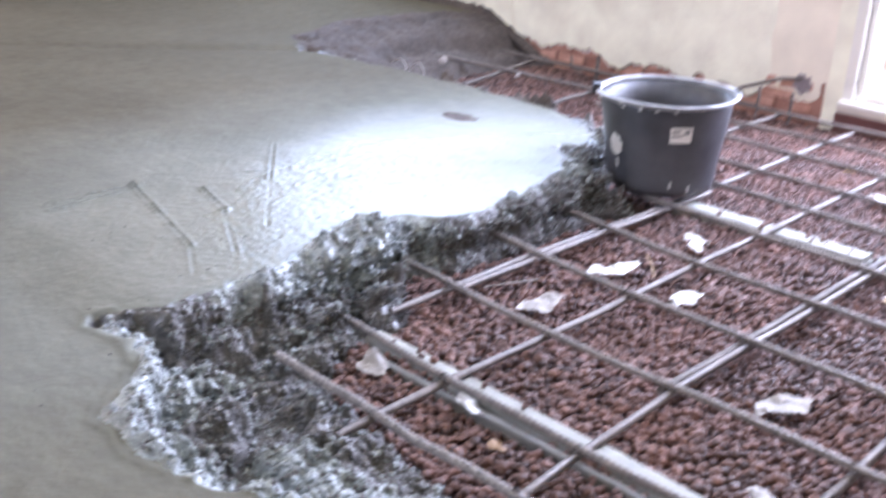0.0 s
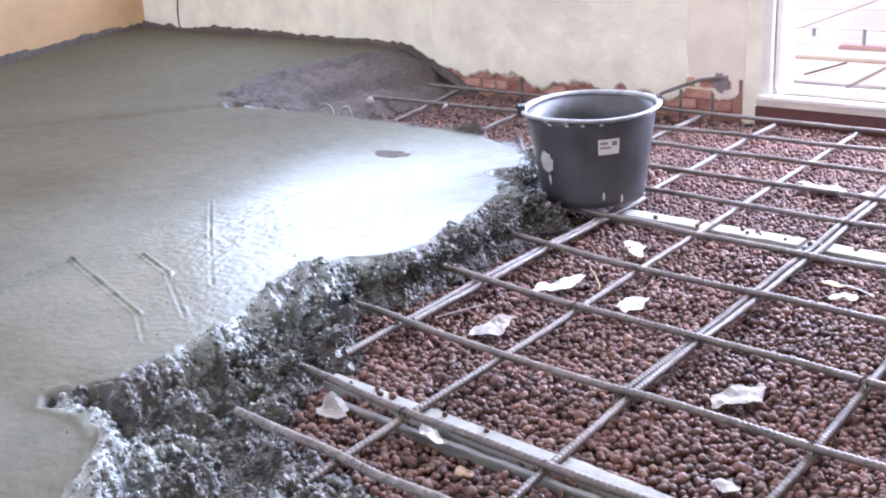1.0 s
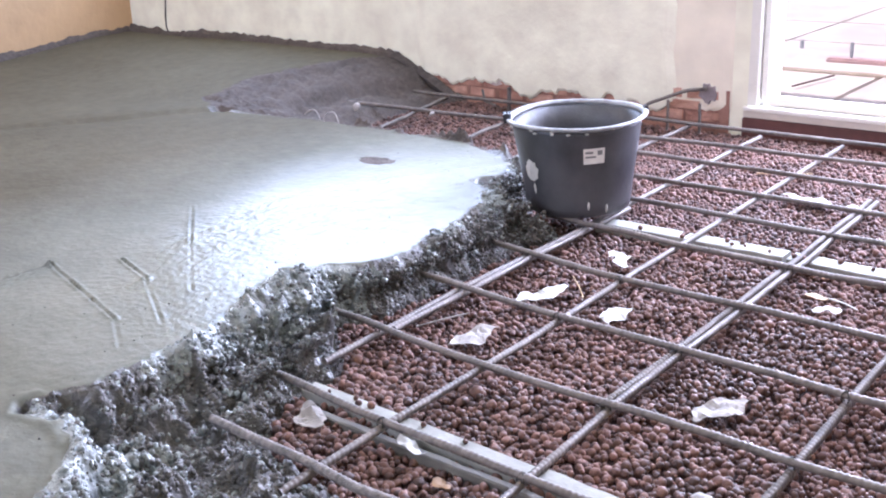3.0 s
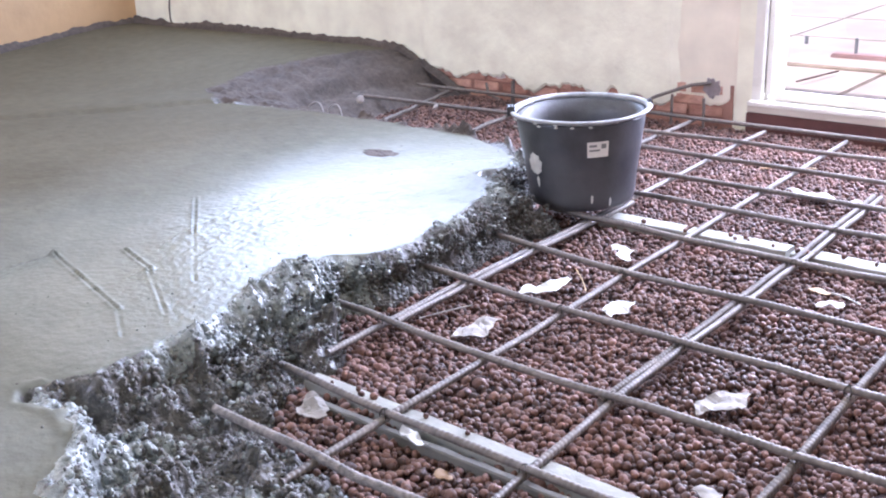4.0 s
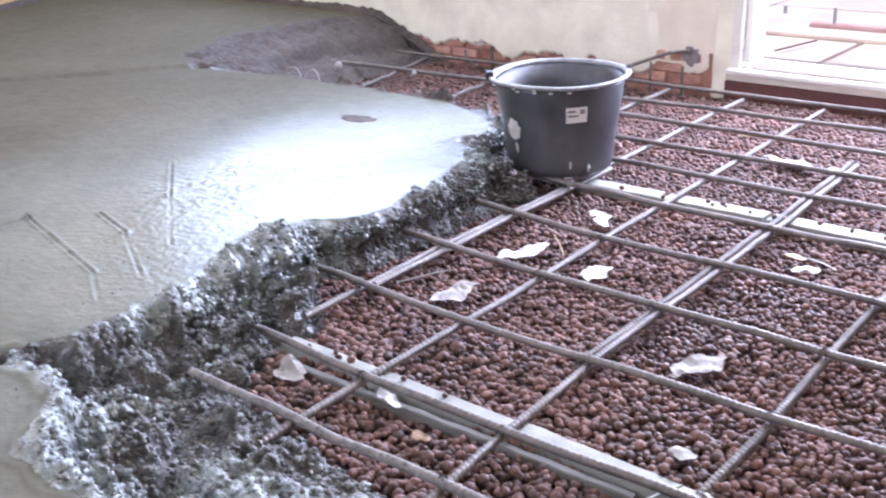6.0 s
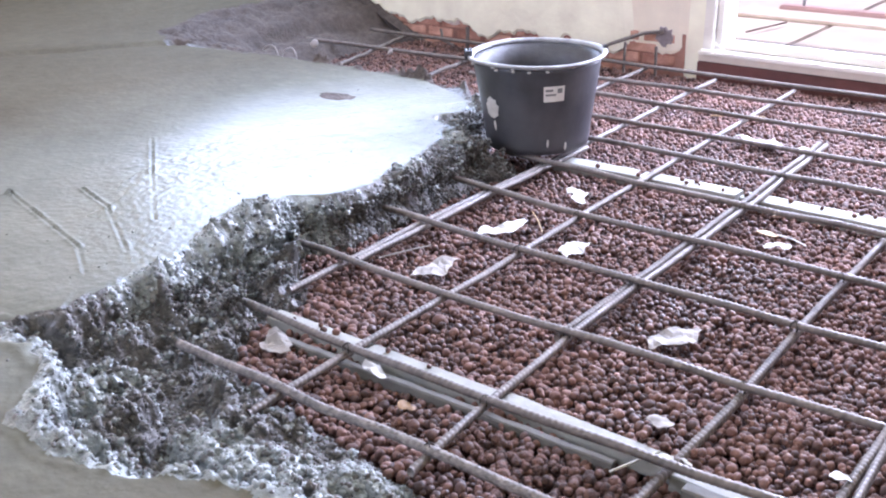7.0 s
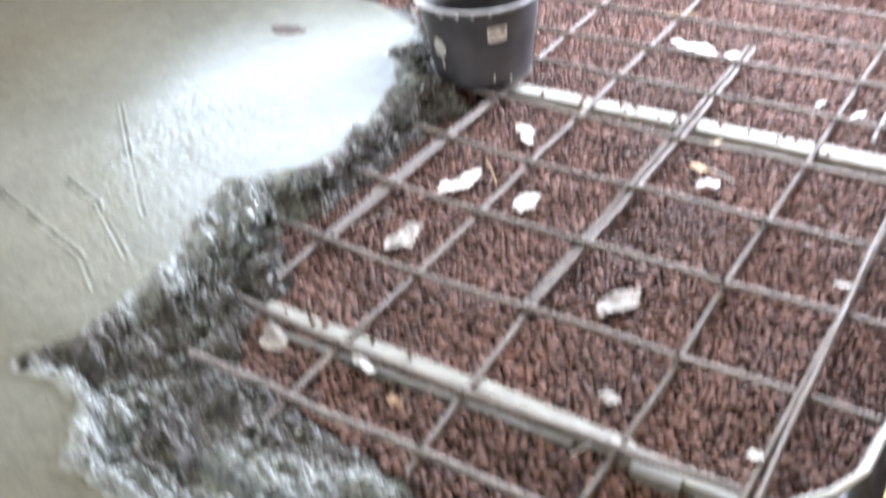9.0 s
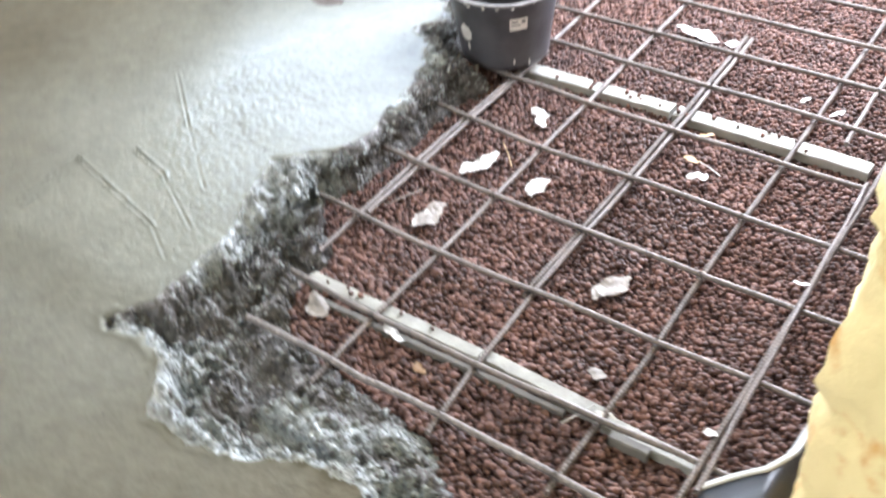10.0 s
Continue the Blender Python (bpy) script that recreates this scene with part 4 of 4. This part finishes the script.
def bucket(cx, cy, z0):
    top = new("mortar_bucket")
    top.matrix_world = pose(cx, cy, z0, 1.5, -1.0, 0) @ Matrix.Scale(0.98, 4)
    tagged(top, "black rubber mortar bucket with mortar-caked pale rim, standing on rebar", "bucket")
    part("tub", spun([(0.0, 0.0), (0.1, 0.0), (0.108, 0.004), (0.112, 0.02), (0.116, 0.06), (0.127, 0.13), (0.135, 0.183), (0.135, 0.19), (0.129, 0.19),
                      (0.123, 0.13), (0.111, 0.05), (0.105, 0.012), (0.0, 0.01)]), M_TUB, top, smooth=True)
    part("rim", spun([(0.1352, 0.1895), (0.141, 0.1915), (0.1465, 0.1945), (0.148, 0.1975), (0.146, 0.2), (0.141, 0.2008), (0.1375, 0.199), (0.1345, 0.195), (0.1352, 0.1895)]),
         M_RIM, top, "pale rolled rim caked with mortar", True)
    part("mortar_film", spun([(0.1285, 0.188), (0.1255, 0.15), (0.1185, 0.095), (0.117, 0.095), (0.124, 0.15), (0.127, 0.188), (0.1285, 0.188)]), M_FILM, top,
         "grey dried mortar film inside", True)
    face = math.atan2(-0.75, 0.66)
    lab = part("label_sticker", on_side(face - 0.06, face + 0.28, 0.122, 0.155), M_LABEL, top, "white paper sticker")
    for k, (a, w, z, h) in enumerate(((-0.03, 0.12, 0.144, 0.005), (-0.03, 0.17, 0.135, 0.004), (0.16, 0.08, 0.14, 0.01))):
        part("print_bar", on_side(face + a, face + a + w, z, z + h, lift=0.0018, n=4), M_PRINT, lab, "faded grey print")
    part("mortar_splash", on_side(face - 1.18, face - 0.86, 0.075, 0.125, True, 0.002, seed=1), M_SPLASH, top, "pale dried mortar splash")
    part("mortar_splash", on_side(face - 1.03, face - 0.96, 0.05, 0.075, True, 0.0015, seed=2), M_SPLASH, top)
    part("mortar_splash", on_side(face + 0.0, face + 0.05, 0.02, 0.04, True, 0.0015, seed=3), M_SPLASH, top)
    part("mortar_splash", on_side(face + 0.35, face + 0.4, 0.01, 0.03, True, 0.0015, seed=4), M_SPLASH, top)
    r = np.random.default_rng(8)
    for k in range(10):
        a = face - 1.5 + r.uniform(0, 2.0)
        bm = bmesh.new()
        bmesh.ops.create_icosphere(bm, subdivisions=2, radius=1)
        for v in bm.verts:
            v.co = Vector((v.co.x * 0.0025, v.co.y * r.uniform(0.003, 0.0055), v.co.z * 0.0025)) * r.uniform(0.8, 1.15)
            v.co = pose(0.144 * math.cos(a), 0.144 * math.sin(a), 0.188 + 0.005 * (k % 3 == 0), 0, 0, math.degrees(a)) @ v.co
        part("mortar_crumb", bm, M_SPLASH, top, smooth=True)
    for a in (face - 1.62, face + 1.55):
        bm = boxed(-0.006, -0.01, -0.006, 0.004, 0.01, 0.007, bevel=0.003, m=pose(0.147 * math.cos(a), 0.147 * math.sin(a), 0.2, 0, 0, math.degrees(a)))
        part("handle_lug", bm, M_TUB, top, "small worn lug for the handle")
    return top


bucket(-0.099, 1.12, 0.0105)


# ---- laths under the steel ----
def lath(x0, x1, y0, y1, z1, thick, turn, label, material=None):
    r = np.random.default_rng(int(abs(x0 * 1000) + abs(y0 * 100)))
    bm = bmesh.new()
    n = max(4, int((x1 - x0) / 0.03))
    rows = []
    for i in range(n + 1):
        x = (x0 - x1) / 2 + (x1 - x0) * i / n
        a, c = (y0 - y1) / 2 + r.uniform(-0.0012, 0.0012), (y1 - y0) / 2 + r.uniform(-0.0012, 0.0012)
        e = r.uniform(-0.0006, 0.0006)
        rows.append([bm.verts.new(p) for p in ((x, a, -thick), (x, a, -0.002), (x, a + 0.002, e), (x, c - 0.002, e), (x, c, -0.002), (x, c, -thick))])
    for p, q in zip(rows, rows[1:]):
        for k in range(6):
            bm.faces.new((p[k], p[(k + 1) % 6], q[(k + 1) % 6], q[k]))
    bm.faces.new(rows[0])
    bm.faces.new(rows[-1])
    bmesh.ops.recalc_face_normals(bm, faces=bm.faces)
    ob = mesh_object("lath", bm, material or M_LATH)
    ob.matrix_world = pose((x0 + x1) / 2, (y0 + y1) / 2, z1, 0, 0, turn)
    return tagged(ob, label, "lath", group="laths under the steel")


lath(0.015, 0.413, 0.193, 0.222, -0.0125, 0.02, -1.4, "pale weathered wooden lath lying under the rebar")
lath(0.418, 0.665, 0.185, 0.213, -0.0125, 0.02, -3.4, "pale weathered wooden lath lying under the rebar")
lath(0.668, 0.84, 0.166, 0.194, -0.0145, 0.02, -3.0, "pale chipped wooden lath end under the rebar")
lath(0.05, 0.6, 0.166, 0.179, -0.0215, 0.02, -0.6, "thin grey wooden lath beside a wider lath", M_LATH_OLD)
lath(0.69, 0.76, 0.152, 0.17, -0.0135, 0.02, -1.0, "short broken piece of grey lath", M_LATH_OLD)
lath(-0.04, 0.36, 1.092, 1.135, -0.0125, 0.022, 0.3, "whitish dusty wooden lath lying beside the bucket")
lath(0.37, 0.82, 1.085, 1.13, -0.0125, 0.022, -1.0, "whitish dusty wooden lath lying under the rebar")


# ---- scraps on the pebbles ----
def scrap(x, y, long, wide, turn, label, seed, material, lift=0.012, z=-0.02):
    """A torn, crumpled piece of sheet."""
    r = np.random.default_rng(seed)
    L = Lattice(seed + 50, 32)
    nu, nv = 14, 8
    top, low = [], []
    bm = bmesh.new()
    for i in range(nu + 1):
        u = i / nu
        half = wide / 2 * math.sin(math.pi * min(max(u, 0.04), 0.96)) ** 0.6 * (0.55 + 0.6 * float(L.at(u, 0.2, 0.22)) + 0.25 * float(L.at(u, 0.5, 0.09)))
        mid = wide * (0.5 * (float(L.at(u, 0.9, 0.3)) - 0.5) + 0.12 * (float(L.at(u, 1.4, 0.09)) - 0.5))
        a, c = [], []
        for j in range(nv + 1):
            v = 2 * j / nv - 1
            px, py = (u - 0.5) * long, mid + v * half
            h = lift * (float(L.at(px, py, 0.022)) - 0.25) + lift * 0.4 * float(L.at(px, py, 0.008))
            a.append(bm.verts.new((px, py, h + 0.0006)))
            c.append(bm.verts.new((px, py, h - 0.0004)))
        top.append(a)
        low.append(c)
    for i in range(nu):
        for j in range(nv):
            bm.faces.new((top[i][j], top[i + 1][j], top[i + 1][j + 1], top[i][j + 1]))
            bm.faces.new((low[i][j], low[i][j + 1], low[i + 1][j + 1], low[i + 1][j]))
        bm.faces.new((top[i][0], low[i][0], low[i + 1][0], top[i + 1][0]))
        bm.faces.new((top[i][nv], top[i + 1][nv], low[i + 1][nv], low[i][nv]))
    for j in range(nv):
        bm.faces.new((top[0][j], top[0][j + 1], low[0][j + 1], low[0][j]))
        bm.faces.new((top[nu][j], low[nu][j], low[nu][j + 1], top[nu][j + 1]))
    ob = mesh_object("scrap", bm, material)
    ob.matrix_world = pose(x, y, z, 0, 0, turn)
    return tagged(ob, label, "scrap", group="scraps on the pebbles")


scrap(0.093, 0.7, 0.115, 0.036, 75, "torn white paper scrap lying on the pebbles", 1, M_PAPER)
scrap(0.249, 0.69, 0.07, 0.04, 85, "small crumpled white paper scrap on the pebbles", 2, M_PAPER)
scrap(0.526, 0.484, 0.095, 0.042, 75, "dusty greyish paper scrap lying on the pebbles", 3, M_DUSTY)
scrap(0.106, 0.49, 0.1, 0.05, 80, "thin grey plastic scrap with a brown corner", 4, M_DUSTY)
scrap(0.11, 0.93, 0.08, 0.04, -35, "torn white plastic scrap beside a rebar", 5, M_PAPER)
scrap(0.263, 1.478, 0.13, 0.055, -10, "large flat white paper scrap near the door", 6, M_PAPER)
scrap(0.36, 1.475, 0.05, 0.035, 20, "small white paper scrap near the door", 7, M_PAPER)
scrap(0.52, 0.89, 0.045, 0.03, 40, "small whitish paper scrap on the pebbles", 8, M_PAPER)
scrap(0.078, 0.158, 0.07, 0.04, -30, "crumpled translucent plastic scrap under the rebar", 9, M_DUSTY, 0.013, -0.026)
scrap(0.25, 0.166, 0.055, 0.018, -15, "narrow white plastic sliver on the pebbles", 10, M_PAPER)
scrap(0.607, 0.272, 0.034, 0.022, 10, "small pale cardboard chip on the pebbles", 11, M_DUSTY, 0.006)
scrap(0.48, 0.95, 0.04, 0.016, 0, "small yellowish wood chip behind the lath", 12, M_CHIP, 0.006)
scrap(0.66, 0.178, 0.014, 0.01, 30, "tiny white plastic bit on the lath", 13, M_PAPER, 0.008, -0.005)
scrap(0.68, 0.185, 0.016, 0.005, -20, "tiny white plastic sliver beside the lath", 14, M_PAPER, 0.006, -0.005)
scrap(0.836, 0.212, 0.022, 0.016, 10, "tiny white foam bit on the raised bar", 15, M_PAPER, 0.008, 0.022)
scrap(0.832, 0.63, 0.03, 0.014, 20, "tiny white foam bit beside the raised bar", 16, M_PAPER, 0.008, 0.022)
scrap(0.607, 1.3, 0.035, 0.012, 70, "narrow white sliver on the pebbles", 17, M_PAPER, 0.008)
scrap(0.69, 1.28, 0.045, 0.014, 60, "narrow white sliver beside a rebar", 18, M_PAPER, 0.008)


def straw(a, c, radius, label, material):
    ob = rebar("straw", [a, tuple((np.array(a) + np.array(c)) / 2 + (0.002, 0, 0.002)), c], radius, None, material, ribs=0.0, sides=6, step=0.006)
    return tagged(ob, label, "straw", group="straws on the pebbles")


scrap(0.34, 0.118, 0.04, 0.018, -40, "curled brown dead leaf lying on the pebbles", 19, M_LEAF, 0.01)
scrap(0.47, 1.05, 0.035, 0.016, 20, "small orange brown leaf scrap beside the lath", 20, M_CHIP, 0.008)


straw((0.161, 0.722, -0.014), (0.099, 0.787, -0.008), 0.0012, "thin dry straw lying on the pebbles", M_CHIP)
straw((0.0, 0.47, -0.016), (0.045, 0.56, -0.012), 0.0014, "thin grey wire lying on the pebbles", M_DUSTY)
straw((0.5, 0.945, -0.014), (0.56, 0.915, -0.012), 0.0013, "thin pale straw lying on the pebbles", M_PAPER)
straw((0.08, 1.62, -0.014), (0.2, 1.66, -0.008), 0.002, "thin pale stick lying near the door", M_CHIP)
straw((0.61, 0.14, -0.016), (0.645, 0.2, -0.006), 0.0016, "thin whitish stick under the rebar", M_PAPER)


# ---- steel pins along the far wall ----
def pin(pts, radius, label):
    ob = rebar("steel_pin", pts, radius, None)
    return tagged(ob, label, "steel pin", group="steel pins by the wall")


pin([(-0.47, 1.93, -0.01), (-0.4, 1.97, 0.045), (-0.3, 2.0, 0.085), (-0.25, 2.03, 0.09)], 0.005, "rusty rebar end leaning against the far wall")
pin([(-0.345, 1.98, -0.03), (-0.345, 1.982, 0.06)], 0.004, "short rusty rebar stub standing by the wall")
pin([(-0.25, 1.99, -0.03), (-0.252, 1.99, 0.055)], 0.004, "short rusty rebar stub standing by the wall")
pin([(-0.885, 1.96, -0.03), (-0.885, 1.962, 0.05)], 0.006, "short rusty rebar stub standing by the wall")
pin([(-0.93, 1.95, -0.01), (-0.98, 1.96, -0.003), (-1.0, 1.975, 0.03)], 0.004, "bent rusty rebar end beside the concrete heap")

# ---- wire loops at the slab's far edge ----
for k, (x, y, s) in enumerate(((-1.1, 1.315, 0.035), (-1.03, 1.32, 0.03))):
    loop = rebar("wire_loop", [(x - s, y, 0.04), (x - s * 0.8, y, 0.066), (x, y + 0.01, 0.078), (x + s * 0.8, y, 0.066), (x + s, y, 0.035)], 0.0018, None, M_STONE, ribs=0.0, sides=7, step=0.004)
    tagged(loop, "pale bent wire loop sticking out of the concrete", "wire loop", group="wire loops in the concrete")

# ---- loose stones on the heap ----
for k, (x, y, z, s) in enumerate(((-1.2, 1.6, 0.022, 0.02), (-1.0, 1.72, 0.0, 0.014), (-1.22, 1.39, 0.015, 0.02), (-1.32, 1.35, 0.03, 0.012))):
    st = scatter_lumps("stone", np.array([[0, 0, 0.0]]), np.array([s * 0.7]), M_STONE, (0.5, 0.7), 0.22, 2, 40 + k)
    st.location = (x, y, z)
    tagged(st, "pale loose stone lying on the concrete heap", "stone", group="stones on the heap")


# ---- foil at the wall foot ----
def foil():
    f = new("edge_foil")
    tagged(f, "damp-proof foil, painted dark on its shaded side, with grey folded lip along the wall", "foil")
    line = [(0.862, 0.105, 0.012), (0.9, 0.135, 0.03), (0.945, 0.165, 0.05), (0.972, 0.21, 0.062), (0.978, 0.32, 0.055), (0.972, 0.5, 0.06), (0.965, 0.75, 0.055), (0.965, 1.05, 0.06), (0.97, 1.5, 0.055), (0.975, 1.95, 0.06)]
    low = [(0.9, -0.1, -0.03), (0.96, -0.11, -0.03), (0.99, -0.09, -0.02), (0.996, 0.2, -0.03), (0.997, 0.32, -0.03), (0.997, 0.5, -0.03), (0.997, 0.75, -0.03), (0.997, 1.05, -0.03), (0.997, 1.5, -0.03), (0.997, 1.95, -0.03)]
    n = 130
    t = np.linspace(0, len(line) - 1, n)
    P = np.stack([np.interp(t, range(len(line)), np.array(line)[:, k]) for k in range(3)], -1)
    Q = np.stack([np.interp(t, range(len(line)), np.array(low)[:, k]) for k in range(3)], -1)
    P[:, 2] += 0.014 * (NOISE.at(P[:, 0] * 2, P[:, 1] * 2, 0.11) - 0.5)
    P[:, 0] += 0.008 * (NOISE.at(P[:, 1] + 3, P[:, 0], 0.07) - 0.5)
    D = np.gradient(P, axis=0)
    N = np.stack([-D[:, 1], D[:, 0], 0 * D[:, 0]], -1)
    N /= np.linalg.norm(N, axis=1)[:, None]

    def strip(rows, name, material, label):
        R = np.stack(rows, 1)
        m = R.shape[1]
        idx = np.arange(n * m).reshape(n, m)
        F = np.stack([idx[:-1, :-1], idx[1:, :-1], idx[1:, 1:], idx[:-1, 1:]], -1).reshape(-1, 4)
        ob = from_arrays(name, R.reshape(-1, 3), F, material, True)
        ob.parent = f
        ob["label"] = label
        sol = ob.modifiers.new("thick", "SOLIDIFY")
        sol.thickness = 0.0012
        return ob

    mids = [Q * (1 - k) + P * k + np.array([0, 0, 1]) * (0.012 * (NOISE.at(P[:, 1] + 5 * k, P[:, 0], 0.06) - 0.5))[:, None] * (1 if 0 < k < 1 else 0) for k in (0, 0.25, 0.5, 0.75, 1)]
    # near-black puts the shade on the foil's outer side into its colour
    strip(mids, "sheet", M_FOIL_SHADE, "plastic sheet coloured dark for its shaded side")
    lip = [P + np.array([0, 0, 0.001]), P + N * 0.004 + np.array([0, 0, 0.003]), P + N * 0.012 + np.array([0, 0, 0.0]), P + N * 0.018 + np.array([0, 0, -0.012]), P + N * 0.02 + np.array([0, 0, -0.03])]
    strip(lip, "lip", M_FOIL, "grey folded foil lip")


foil()


# ---- the broken end of the east wall ----
def wall_end():
    r = np.random.default_rng(17)
    bm = bmesh.new()
    ny, nz = 26, 130
    grid = []
    for i in range(ny + 1):
        col = []
        for j in range(nz + 1):
            z = -0.05 + 2.5 * j / nz
            s = i / ny
            # round the corner: along the end face, then along the room's side
            x, y = (1.29 - 0.25 * min(1, s * 2), -0.1 if s < 0.5 else -0.1 + 0.3 * (s - 0.5) * 2)
            bulge = 0.016 * float(NOISE.at(s * 0.5 + 0.2, z, 0.09)) + 0.016 * abs(float(NOISE.at(s, z, 0.03)) - 0.4)
            split = float(NOISE.at(z * 0.55 + 0.04 * s, 1.9, 0.045)) - 0.5
            bulge -= 0.016 * math.exp(-((split / 0.05) ** 2))
            edge = math.exp(-((s - 0.5) / 0.12) ** 2) * 0.03 * float(NOISE.at(z, 0.7, 0.05))
            fade = 1 if s < 0.62 else max(0, 1 - (s - 0.62) / 0.3)
            wx = -bulge * fade if s >= 0.5 else 0
            wy = -bulge if s < 0.5 else 0
            lean = 0.012 - 0.045 * max(0.0, 1 - z / 0.9)
            col.append(bm.verts.new((x + wx + edge + lean - 0.004, y + wy + edge - 0.004, z)))
        grid.append(col)
    for i in range(ny):
        for j in range(nz):
            bm.faces.new((grid[i][j], grid[i + 1][j], grid[i + 1][j + 1], grid[i][j + 1]))
    ob = part("plaster_coat", bm, M_YELLOW, bpy.data.objects["wall_east"], "rough yellow render with chipped orange edge", True)
    return ob


wall_end()
